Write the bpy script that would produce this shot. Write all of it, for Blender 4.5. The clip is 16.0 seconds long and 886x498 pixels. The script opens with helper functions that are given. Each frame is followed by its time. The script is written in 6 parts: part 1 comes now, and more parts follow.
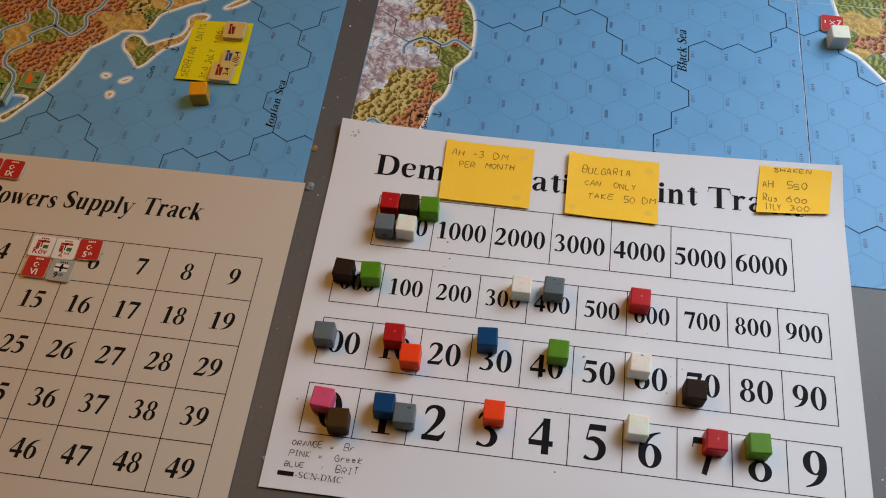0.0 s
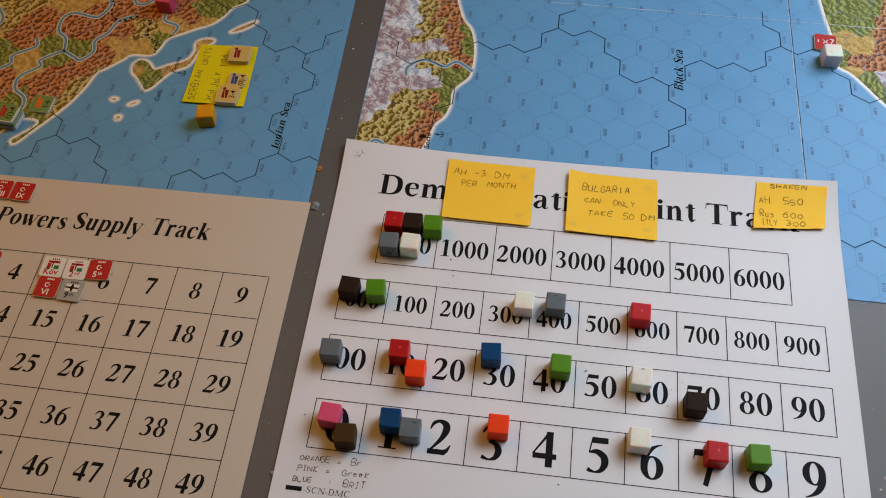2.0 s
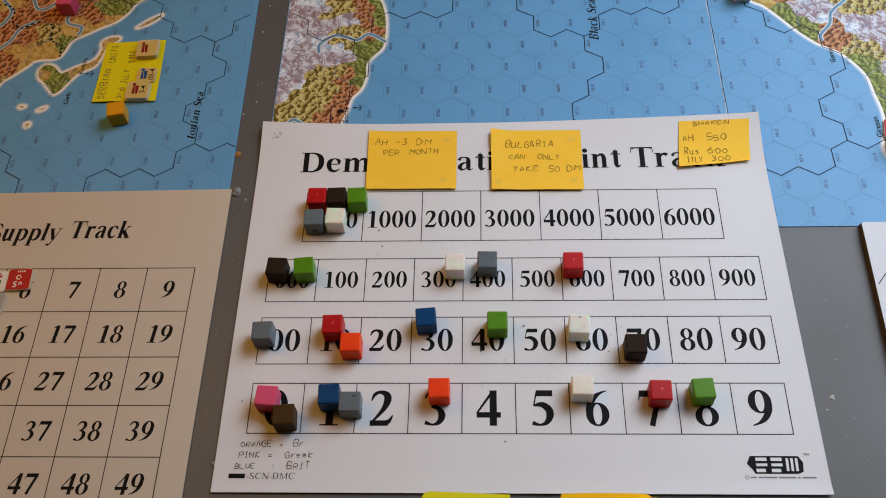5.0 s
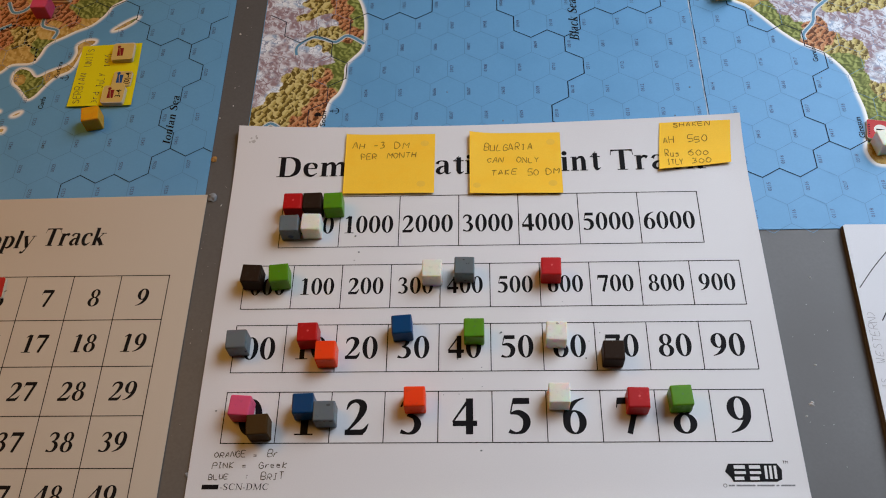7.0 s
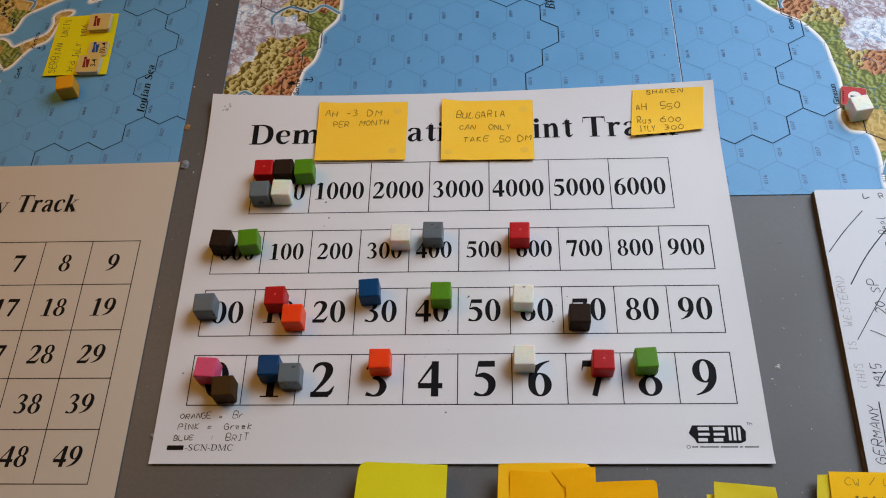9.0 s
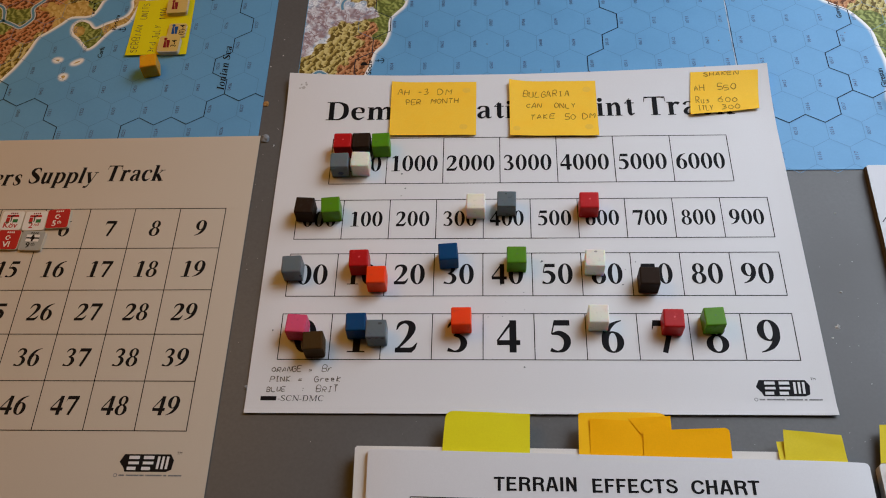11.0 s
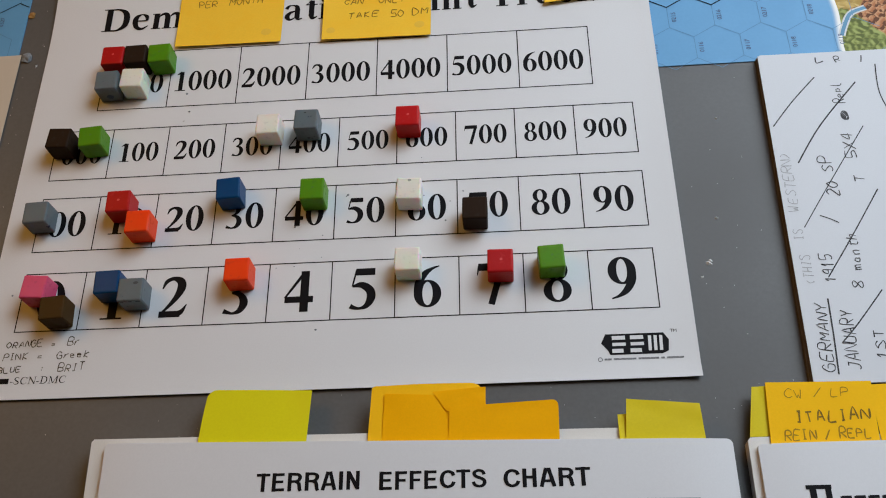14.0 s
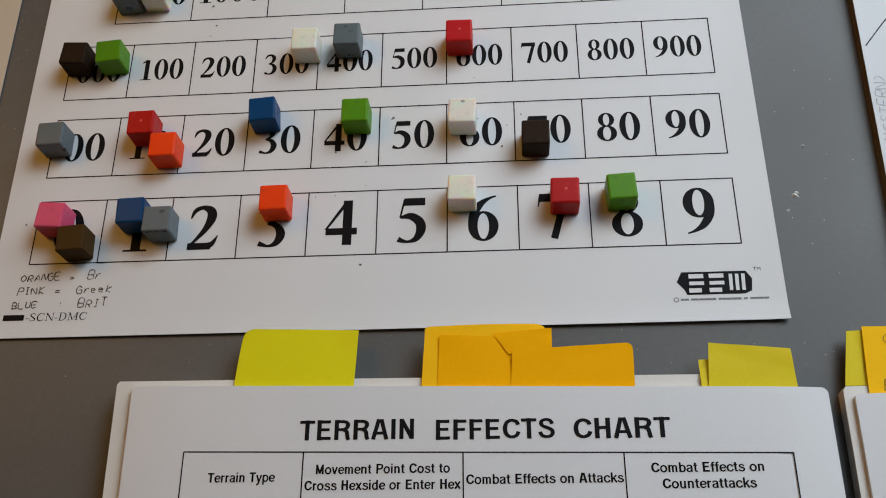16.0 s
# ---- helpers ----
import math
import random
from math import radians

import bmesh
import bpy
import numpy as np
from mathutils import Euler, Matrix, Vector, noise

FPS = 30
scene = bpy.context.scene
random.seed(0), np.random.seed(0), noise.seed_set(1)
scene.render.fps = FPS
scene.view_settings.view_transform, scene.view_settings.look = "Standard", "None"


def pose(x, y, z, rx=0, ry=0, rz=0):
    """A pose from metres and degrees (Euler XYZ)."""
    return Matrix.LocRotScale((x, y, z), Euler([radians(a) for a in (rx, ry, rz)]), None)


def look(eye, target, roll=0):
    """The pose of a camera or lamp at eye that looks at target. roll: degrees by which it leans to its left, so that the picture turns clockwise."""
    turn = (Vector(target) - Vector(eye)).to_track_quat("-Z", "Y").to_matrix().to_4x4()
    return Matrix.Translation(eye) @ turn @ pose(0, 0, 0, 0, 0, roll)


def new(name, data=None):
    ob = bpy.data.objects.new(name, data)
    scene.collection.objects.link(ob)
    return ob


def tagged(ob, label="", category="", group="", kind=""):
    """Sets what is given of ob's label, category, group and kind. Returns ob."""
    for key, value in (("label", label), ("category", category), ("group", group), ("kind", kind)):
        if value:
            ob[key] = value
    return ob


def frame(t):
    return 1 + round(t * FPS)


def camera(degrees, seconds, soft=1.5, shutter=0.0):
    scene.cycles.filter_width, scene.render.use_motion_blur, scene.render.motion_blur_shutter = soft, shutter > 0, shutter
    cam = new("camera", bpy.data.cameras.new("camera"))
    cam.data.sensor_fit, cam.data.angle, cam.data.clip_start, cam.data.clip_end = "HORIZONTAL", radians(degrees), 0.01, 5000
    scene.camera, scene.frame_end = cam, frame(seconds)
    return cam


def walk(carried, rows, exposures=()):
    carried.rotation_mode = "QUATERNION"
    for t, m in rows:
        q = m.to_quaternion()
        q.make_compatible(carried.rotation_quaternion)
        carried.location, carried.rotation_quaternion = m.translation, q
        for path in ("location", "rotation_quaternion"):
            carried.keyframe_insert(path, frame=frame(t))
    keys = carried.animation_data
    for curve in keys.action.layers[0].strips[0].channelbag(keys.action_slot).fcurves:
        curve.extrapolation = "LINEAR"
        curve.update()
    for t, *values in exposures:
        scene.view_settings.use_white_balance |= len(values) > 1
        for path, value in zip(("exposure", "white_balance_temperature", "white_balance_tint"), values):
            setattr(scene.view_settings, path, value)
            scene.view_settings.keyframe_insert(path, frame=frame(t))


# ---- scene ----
cam = camera(50.7, 16.0, soft=1.05)
PATH = [
    (0, (-0.03573, -0.22468, 0.42470), (-0.05043, -0.12239, 0.25346), -0.70),
    (0.5, (-0.04315, -0.22698, 0.42308), (-0.05833, -0.12405, 0.25228), -0.86),
    (1, (-0.04162, -0.23237, 0.42509), (-0.05661, -0.12850, 0.25484), -0.75),
    (1.5, (-0.03784, -0.23303, 0.43206), (-0.05280, -0.12842, 0.26226), -0.90),
    (2, (-0.03668, -0.23027, 0.43241), (-0.05182, -0.12463, 0.26326), -1.15),
    (2.5, (-0.03712, -0.23687, 0.42917), (-0.05131, -0.12996, 0.26074), -0.86),
    (3, (-0.03745, -0.23977, 0.42321), (-0.05064, -0.13247, 0.25495), -1.14),
    (3.5, (-0.01767, -0.23717, 0.41944), (-0.02968, -0.12988, 0.25108), -4.82),
    (4, (-0.01945, -0.23764, 0.41792), (-0.02921, -0.13083, 0.24911), -4.08),
    (4.2, (-0.01733, -0.24030, 0.41708), (-0.02676, -0.13364, 0.24816), -4.11),
    (6.3, (-0.00987, -0.23483, 0.41476), (-0.01888, -0.12964, 0.24489), -4.87),
    (6.5, (-0.00633, -0.23848, 0.41107), (-0.01501, -0.13317, 0.24126), -4.72),
    (7, (-0.00198, -0.22975, 0.41452), (-0.01100, -0.12519, 0.24426), -4.96),
    (7.5, (-0.00098, -0.23271, 0.41436), (-0.01045, -0.12848, 0.24393), -5.51),
    (8, (0.00390, -0.23314, 0.41145), (-0.00567, -0.12964, 0.24058), -5.76),
    (8.5, (0.00844, -0.23789, 0.40941), (-0.00166, -0.13408, 0.23877), -6.00),
    (9, (0.01848, -0.24230, 0.40560), (0.00739, -0.13873, 0.23487), -5.93),
    (9.5, (0.02576, -0.25975, 0.41142), (0.01420, -0.15543, 0.24117), -5.51),
    (10, (0.00246, -0.26495, 0.42465), (-0.00969, -0.16039, 0.25459), -5.00),
    (10.2, (-0.00875, -0.26738, 0.42479), (-0.02112, -0.16262, 0.25487), -4.89),
    (12.3, (-0.02499, -0.28882, 0.39465), (-0.02887, -0.17973, 0.22706), -4.68),
    (12.5, (-0.01580, -0.28529, 0.39335), (-0.01934, -0.17669, 0.22545), -4.63),
    (13, (0.03218, -0.26098, 0.37398), (0.02280, -0.15913, 0.20211), -7.24),
    (13.5, (0.05377, -0.23331, 0.34969), (0.04205, -0.13790, 0.17430), -8.72),
    (14, (0.06975, -0.22494, 0.33116), (0.05646, -0.13220, 0.15446), -9.73),
    (14.5, (0.06121, -0.22172, 0.31589), (0.04696, -0.13306, 0.13718), -10.59),
    (15, (0.05281, -0.21926, 0.30833), (0.03879, -0.13275, 0.12855), -10.64),
    (15.5, (0.04931, -0.21513, 0.30296), (0.03517, -0.13068, 0.12222), -10.79),
    (16, (0.04753, -0.21580, 0.29956), (0.03341, -0.13292, 0.11809), -10.54),
]
walk(cam, [(t, look(eye, target, roll)) for t, eye, target, roll in PATH], [(0.0, 0.02, 6620, 10), (9.5, -0.02, 6560, 10), (12.5, -0.06, 6530, 8), (16.0, -0.09, 6640, 4)])

# ---- light: daylight from a window beyond the table's right end, a warm lamp on the other side
world = bpy.data.worlds.new("world")
scene.world = world
world.use_nodes = True
world.node_tree.nodes["Background"].inputs[0].default_value = (0.75, 0.85, 1.0, 1)
world.node_tree.nodes["Background"].inputs[1].default_value = 0.08


def area_lamp(name, m, sx, sy, watts, colour):
    data = bpy.data.lights.new(name, "AREA")
    data.shape, data.size, data.size_y, data.energy, data.color = "RECTANGLE", sx, sy, watts, colour
    data.spread = radians(77)
    ob = new(name, data)
    ob.matrix_basis = m
    return ob


area_lamp("window_daylight", look((0.62, 0.41, 0.545), (0.32, 0.08, 0.0)), 0.75, 0.80, 3.30, (0.755, 0.855, 0.995))
lamp = bpy.data.lights.new("lamp_bulb", "POINT")
lamp.energy, lamp.color, lamp.shadow_soft_size = 5.95, (1.0, 0.49, 0.085), 0.16
new("lamp_bulb", lamp).location = (-0.49, 0.18, 0.61)


# ---- materials
def nodes_of(name):
    m = bpy.data.materials.new(name)
    m.use_nodes = True
    t = m.node_tree
    return m, t.nodes, t.links, t.nodes["Principled BSDF"]


def mixer(n, l, a, b, fac, blend="MIX"):
    x = n.new("ShaderNodeMix")
    x.data_type, x.blend_type = "RGBA", blend
    for sock, v in ((x.inputs[0], fac), (x.inputs[6], a), (x.inputs[7], b)):
        if hasattr(v, "links"):
            l.new(v, sock)
        else:
            sock.default_value = v if not isinstance(v, tuple) else (*v[:3], 1)
    return x.outputs[2]


def ramp(n, l, src, lo, hi):
    r = n.new("ShaderNodeMapRange")
    l.new(src, r.inputs[0])
    r.inputs[1].default_value, r.inputs[2].default_value = lo, hi
    return r.outputs[0]


def noise_of(n, l, scale, detail=4, vec=None):
    x = n.new("ShaderNodeTexNoise")
    x.inputs["Scale"].default_value, x.inputs["Detail"].default_value = scale, detail
    if vec:
        l.new(vec, x.inputs["Vector"])
    return x.outputs["Fac"]


def where(n):
    return n.new("ShaderNodeNewGeometry").outputs["Position"]


def surface(name, colour, rough=0.6, grain=900, stain=14, vary=0.10, bump=0.02, blotch=None, spec=0.4):
    """A plain surface with fine grain, broad stains and a little relief."""
    m, n, l, b = nodes_of(name)
    p = where(n)
    fine, broad = noise_of(n, l, grain, 3, p), noise_of(n, l, stain, 5, p)
    dark = tuple(c * (1 - vary) for c in colour)
    c = mixer(n, l, dark, colour, ramp(n, l, fine, 0.3, 0.7))
    c = mixer(n, l, c, blotch or tuple(k * (1 - 1.2 * vary) for k in colour), ramp(n, l, broad, 0.5, 0.75))
    l.new(c, b.inputs["Base Color"])
    b.inputs["Specular IOR Level"].default_value = spec
    l.new(mixer(n, l, (rough - 0.08,) * 3, (rough + 0.1,) * 3, broad), b.inputs["Roughness"])
    bp = n.new("ShaderNodeBump")
    bp.inputs["Strength"].default_value, bp.inputs["Distance"].default_value = bump * 10, 0.0002
    l.new(fine, bp.inputs["Height"])
    l.new(bp.outputs[0], b.inputs["Normal"])
    return m


WHITE = surface("chart_paper", (0.705, 0.70, 0.71), 0.62, 1500, 11, 0.03, 0.004, spec=0.25)
CREAM = surface("supply_paper", (0.57, 0.495, 0.40), 0.6, 1500, 9, 0.03, 0.004, spec=0.25)
COVER = surface("cover_paper", (0.70, 0.70, 0.72), 0.5, 1500, 12, 0.03, 0.004, spec=0.35)
PAGES = surface("page_paper", (0.72, 0.69, 0.65), 0.7, 2500, 40, 0.06, 0.004, spec=0.2)
PAD = surface("pad_paper", (0.665, 0.675, 0.705), 0.65, 1500, 12, 0.03, 0.004, spec=0.2)
EDGE_SHADE = surface("pad_edge_shade", (0.17, 0.145, 0.125), 0.8, 2500, 60, 0.1, 0.01, spec=0.15)
INK = surface("black_print", (0.007, 0.0065, 0.008), 0.6, 1200, 60, 0.2, 0.0, spec=0.1)
BLUEINK = surface("blue_black_print", (0.006, 0.018, 0.040), 0.6, 1200, 60, 0.2, 0.0, spec=0.12)
FINEPRINT = surface("fine_print", (0.20, 0.20, 0.205), 0.6, 3500, 1600, 0.3, 0.0, (0.48, 0.48, 0.49), spec=0.1)
PENCIL = surface("pencil", (0.070, 0.055, 0.036), 0.6, 2500, 400, 0.4, 0.0, (0.33, 0.29, 0.24), spec=0.2)
FAINT = surface("faint_pencil", (0.42, 0.42, 0.43), 0.6, 2500, 400, 0.3, 0.0, (0.55, 0.55, 0.56), spec=0.2)
PEN = surface("pen", (0.035, 0.032, 0.035), 0.5, 2500, 300, 0.4, 0.0, (0.12, 0.11, 0.11), spec=0.2)
AMBERPEN = surface("pencil_on_amber", (0.25, 0.145, 0.018), 0.6, 2500, 300, 0.4, 0.0, (0.33, 0.20, 0.03), spec=0.1)
AMBER = surface("amber_note", (0.98, 0.585, 0.045), 0.62, 1400, 70, 0.05, 0.006, (0.96, 0.53, 0.030), spec=0.15)
ORANGE_TAB = surface("orange_note", (0.97, 0.45, 0.003), 0.65, 1400, 30, 0.05, 0.006, (0.90, 0.41, 0.004), spec=0.05)
TAB_AMBER = surface("amber_tab", (0.97, 0.53, 0.012), 0.65, 1400, 30, 0.05, 0.006, (0.92, 0.50, 0.012), spec=0.06)
LEMON = surface("lemon_note", (0.74, 0.66, 0.010), 0.55, 1400, 30, 0.05, 0.006, (0.70, 0.60, 0.01), spec=0.12)
OLIVE_TAB = surface("olive_yellow_note", (0.72, 0.57, 0.014), 0.5, 1400, 30, 0.06, 0.006, (0.66, 0.50, 0.012), spec=0.12)
TABLE = surface("grey_table", (0.108, 0.105, 0.104), 0.46, 700, 9, 0.12, 0.008, (0.094, 0.090, 0.088), spec=0.34)
CRUMB = surface("crumb", (0.75, 0.74, 0.72), 0.8, 900, 200, 0.2, 0.1)
TACK = surface("grey_tack", (0.26, 0.28, 0.30), 0.6, 900, 300, 0.3, 0.1)
RUST = surface("brown_crumb", (0.42, 0.22, 0.06), 0.8, 900, 300, 0.3, 0.1)
WALL = surface("room_wall", (0.28, 0.24, 0.20), 0.9, 60, 2, 0.05, 0.02)
FLOOR = surface("room_floor", (0.24, 0.17, 0.11), 0.6, 80, 3, 0.2, 0.02)
RIVER = surface("river_blue", (0.10, 0.27, 0.42), 0.5, 1200, 60, 0.1, 0.0, spec=0.3)
BANK = surface("river_bank", (0.62, 0.63, 0.62), 0.5, 1200, 200, 0.1, 0.0, spec=0.3)
HEXLINE = surface("hex_line", (0.088, 0.235, 0.415), 0.5, 1200, 200, 0.1, 0.0, spec=0.3)
HEXNUM = surface("hex_number", (0.070, 0.110, 0.215), 0.5, 1200, 200, 0.2, 0.0, spec=0.3)
CREASE = surface("map_crease", (0.55, 0.62, 0.68), 0.6, 900, 200, 0.15, 0.0, (0.10, 0.20, 0.30), spec=0.3)
BARE = surface("card_edge", (0.66, 0.56, 0.41), 0.7, 1500, 200, 0.1, 0.05)


def sea_material():
    m, n, l, b = nodes_of("map_sea")
    p = where(n)
    c = mixer(n, l, (0.120, 0.326, 0.566), (0.135, 0.353, 0.606), noise_of(n, l, 800, 3, p))
    c = mixer(n, l, c, (0.108, 0.304, 0.536), ramp(n, l, noise_of(n, l, 18, 4, p), 0.5, 0.8))
    a = n.new("ShaderNodeAttribute")
    a.attribute_name = "fade"
    c = mixer(n, l, c, (0.86, 0.83, 0.78), a.outputs["Fac"])
    l.new(c, b.inputs["Base Color"])
    b.inputs["Roughness"].default_value, b.inputs["Specular IOR Level"].default_value = 0.45, 0.22
    bp = n.new("ShaderNodeBump")
    bp.inputs["Strength"].default_value, bp.inputs["Distance"].default_value = 0.25, 0.0006
    l.new(noise_of(n, l, 35, 3, p), bp.inputs["Height"])
    l.new(bp.outputs[0], b.inputs["Normal"])
    return m


def land_material():
    """Printed terrain: faceted hill drawing, tinted by the kind of ground."""
    m, n, l, b = nodes_of("map_land")
    p = where(n)

    def relief(scale, dx, dy, gain):
        """Crumpled folds, shaded as an engraver would, light from one side."""
        folds = []
        for ox, oy in ((0, 0), (dx / scale, dy / scale)):
            o = n.new("ShaderNodeVectorMath")
            o.operation = "ADD"
            l.new(p, o.inputs[0])
            o.inputs[1].default_value = (ox, oy, 0)
            a = n.new("ShaderNodeMath")
            a.operation = "SUBTRACT"
            l.new(noise_of(n, l, scale, 1.5, o.outputs[0]), a.inputs[0])
            a.inputs[1].default_value = 0.5
            b2 = n.new("ShaderNodeMath")
            b2.operation = "ABSOLUTE"
            l.new(a.outputs[0], b2.inputs[0])
            folds.append(b2.outputs[0])
        d = n.new("ShaderNodeMath")
        d.operation = "SUBTRACT"
        l.new(folds[1], d.inputs[0])
        l.new(folds[0], d.inputs[1])
        k = n.new("ShaderNodeMath")
        k.operation = "MULTIPLY"
        l.new(d.outputs[0], k.inputs[0])
        k.inputs[1].default_value = gain
        return k.outputs[0]

    def hills(scale, lean, reach, edge):
        """Rows of small drawn hills, each dark on the side away from the light: how far a place lies on that side."""
        warp = n.new("ShaderNodeVectorMath")
        warp.operation = "MULTIPLY_ADD"
        t = n.new("ShaderNodeTexNoise")
        t.inputs["Scale"].default_value, t.inputs["Detail"].default_value = scale * 2.2, 2
        l.new(p, t.inputs["Vector"])
        l.new(t.outputs["Color"], warp.inputs[0])
        warp.inputs[1].default_value = (0.30 / scale,) * 3
        l.new(p, warp.inputs[2])
        v = n.new("ShaderNodeTexVoronoi")
        v.voronoi_dimensions, v.distance = "2D", "MANHATTAN"
        v.inputs["Scale"].default_value, v.inputs["Randomness"].default_value = scale, 0.8
        l.new(warp.outputs[0], v.inputs["Vector"])
        d = n.new("ShaderNodeVectorMath")
        d.operation = "SUBTRACT"
        l.new(warp.outputs[0], d.inputs[0])
        l.new(v.outputs["Position"], d.inputs[1])
        e = n.new("ShaderNodeVectorMath")
        e.operation = "DOT_PRODUCT"
        l.new(d.outputs[0], e.inputs[0])
        e.inputs[1].default_value = (math.cos(radians(lean)) * scale, math.sin(radians(lean)) * scale, 0)
        return ramp(n, l, e.outputs["Value"], reach + edge, reach), ramp(n, l, e.outputs["Value"], -0.15, -0.45)

    side = relief(195, 0.24, 0.10, 4.6)
    side2 = relief(105, 0.22, 0.12, 5.5)
    crest = ramp(n, l, side, 0.14, 0.40)
    broad = ramp(n, l, side2, -0.25, 0.3)
    speck = noise_of(n, l, 1100, 3, p)
    cone, sunny = hills(240, -28, -0.02, 0.12)
    crag, lit = hills(290, -40, 0.00, 0.12)

    def tone(dark, mid, pale, f, g):
        c = mixer(n, l, mid, pale, g)
        c = mixer(n, l, dark, c, f)
        return mixer(n, l, c, pale, crest)

    def ridges(scale, width):
        """Thin crooked creases of a mountain drawing."""
        m1 = n.new("ShaderNodeMath")
        m1.operation = "SUBTRACT"
        l.new(noise_of(n, l, scale, 2, p), m1.inputs[0])
        m1.inputs[1].default_value = 0.5
        m2 = n.new("ShaderNodeMath")
        m2.operation = "ABSOLUTE"
        l.new(m1.outputs[0], m2.inputs[0])
        return ramp(n, l, m2.outputs[0], width, 0.0)

    fleck = ramp(n, l, speck, 0.45, 0.75)
    rough = tone((0.125, 0.042, 0.014), (0.42, 0.155, 0.060), (0.56, 0.29, 0.14), crag, lit)
    hill = tone((0.125, 0.082, 0.014), (0.41, 0.32, 0.090), (0.60, 0.51, 0.21), cone, sunny)
    wood = tone((0.105, 0.125, 0.025), (0.24, 0.27, 0.062), (0.33, 0.37, 0.11), ramp(n, l, side, -0.2, 0.2), fleck)
    high = tone((0.30, 0.205, 0.225), (0.50, 0.42, 0.46), (0.61, 0.62, 0.68), ramp(n, l, side2, -0.30, 0.25), broad)
    high = mixer(n, l, high, (0.22, 0.125, 0.145), ridges(105, 0.024))
    snow = tone((0.34, 0.45, 0.60), (0.60, 0.68, 0.77), (0.76, 0.80, 0.85), ramp(n, l, side2, -0.42, 0.0), broad)
    snow = mixer(n, l, snow, (0.20, 0.25, 0.37), ridges(120, 0.016))
    high = mixer(n, l, high, snow, ramp(n, l, noise_of(n, l, 38, 3, p), 0.50, 0.56))
    high = mixer(n, l, high, (0.27, 0.26, 0.33), ridges(210, 0.012))
    clear = tone((0.40, 0.25, 0.060), (0.55, 0.37, 0.11), (0.60, 0.44, 0.16), broad, fleck)
    a = n.new("ShaderNodeAttribute")
    a.attribute_name = "terrain"
    s = n.new("ShaderNodeSeparateColor")
    l.new(a.outputs["Color"], s.inputs[0])
    c = mixer(n, l, clear, rough, s.outputs[0])
    c = mixer(n, l, c, wood, s.outputs[1])
    c = mixer(n, l, c, high, s.outputs[2])
    h = n.new("ShaderNodeAttribute")
    h.attribute_name = "hills"
    c = mixer(n, l, c, hill, h.outputs["Fac"])
    l.new(c, b.inputs["Base Color"])
    b.inputs["Roughness"].default_value, b.inputs["Specular IOR Level"].default_value = 0.55, 0.14
    return m


SEA, LAND = sea_material(), land_material()


def cube_material(name, colour, rough=0.38, glow=0.45, spec=0.15, fleck=None, shade=0.9):
    """Moulded plastic, a little scuffed, each piece a shade apart."""
    m, n, l, b = nodes_of(name)
    o = n.new("ShaderNodeObjectInfo")
    c = mixer(n, l, tuple(k * shade for k in colour), colour, o.outputs["Random"])
    scuff = ramp(n, l, noise_of(n, l, 420, 6, where(n)), 0.58, 0.70)
    c = mixer(n, l, c, tuple(k * 0.82 + 0.008 for k in colour), scuff)
    if fleck:
        c = mixer(n, l, c, fleck, ramp(n, l, noise_of(n, l, 330, 2, where(n)), 0.70, 0.74))
    l.new(c, b.inputs["Base Color"])
    l.new(mixer(n, l, (rough,) * 3, (rough + 0.25,) * 3, scuff), b.inputs["Roughness"])
    b.inputs["Subsurface Weight"].default_value, b.inputs["Subsurface Scale"].default_value = glow, 0.003
    b.inputs["Specular IOR Level"].default_value = spec
    bp = n.new("ShaderNodeBump")
    bp.inputs["Strength"].default_value, bp.inputs["Distance"].default_value = 0.3, 0.0002
    l.new(noise_of(n, l, 500, 4, where(n)), bp.inputs["Height"])
    l.new(bp.outputs[0], b.inputs["Normal"])
    return m


CUBE = {
    "red": cube_material("red_plastic", (0.58, 0.013, 0.015), shade=0.74),
    "dark brown": cube_material("dark_brown_plastic", (0.027, 0.015, 0.009), 0.5, 0.05, 0.05),
    "brown": cube_material("brown_plastic", (0.066, 0.034, 0.010), 0.5, 0.1, 0.06),
    "green": cube_material("green_plastic", (0.095, 0.26, 0.008)),
    "grey": cube_material("grey_plastic", (0.135, 0.165, 0.18), fleck=(0.012, 0.02, 0.05)),
    "white": cube_material("white_plastic", (0.80, 0.79, 0.70), glow=0.85, shade=0.95),
    "blue": cube_material("blue_plastic", (0.002, 0.052, 0.155)),
    "orange": cube_material("orange_plastic", (0.88, 0.062, 0.008)),
    "pink": cube_material("pink_plastic", (0.68, 0.085, 0.19)),
    "yellow": cube_material("yellow_plastic", (0.75, 0.36, 0.012)),
}
INKSPOT = surface("blue_ink_stain", (0.018, 0.050, 0.115), 0.5, 1500, 300, 0.3, 0.0, (0.05, 0.09, 0.14))
NICK = surface("dark_nick", (0.020, 0.024, 0.028), 0.7, 1500, 300, 0.3, 0.0)
GREYMARK = surface("scuff_mark", (0.075, 0.088, 0.095), 0.7, 1500, 600, 0.3, 0.0, (0.12, 0.14, 0.15))
CHIP = surface("chipped_corner", (0.42, 0.41, 0.37), 0.8, 1500, 600, 0.3, 0.0)
CUBE_PIT = {"red": surface("red_pit", (0.66, 0.06, 0.055), 0.5, 1500, 600, 0.1, 0.0), "green": surface("green_pit", (0.075, 0.21, 0.006), 0.5, 1500, 600, 0.1, 0.0)}
C_RED = surface("counter_red", (0.46, 0.018, 0.020), 0.45, 1500, 150, 0.08, 0.02, spec=0.15)
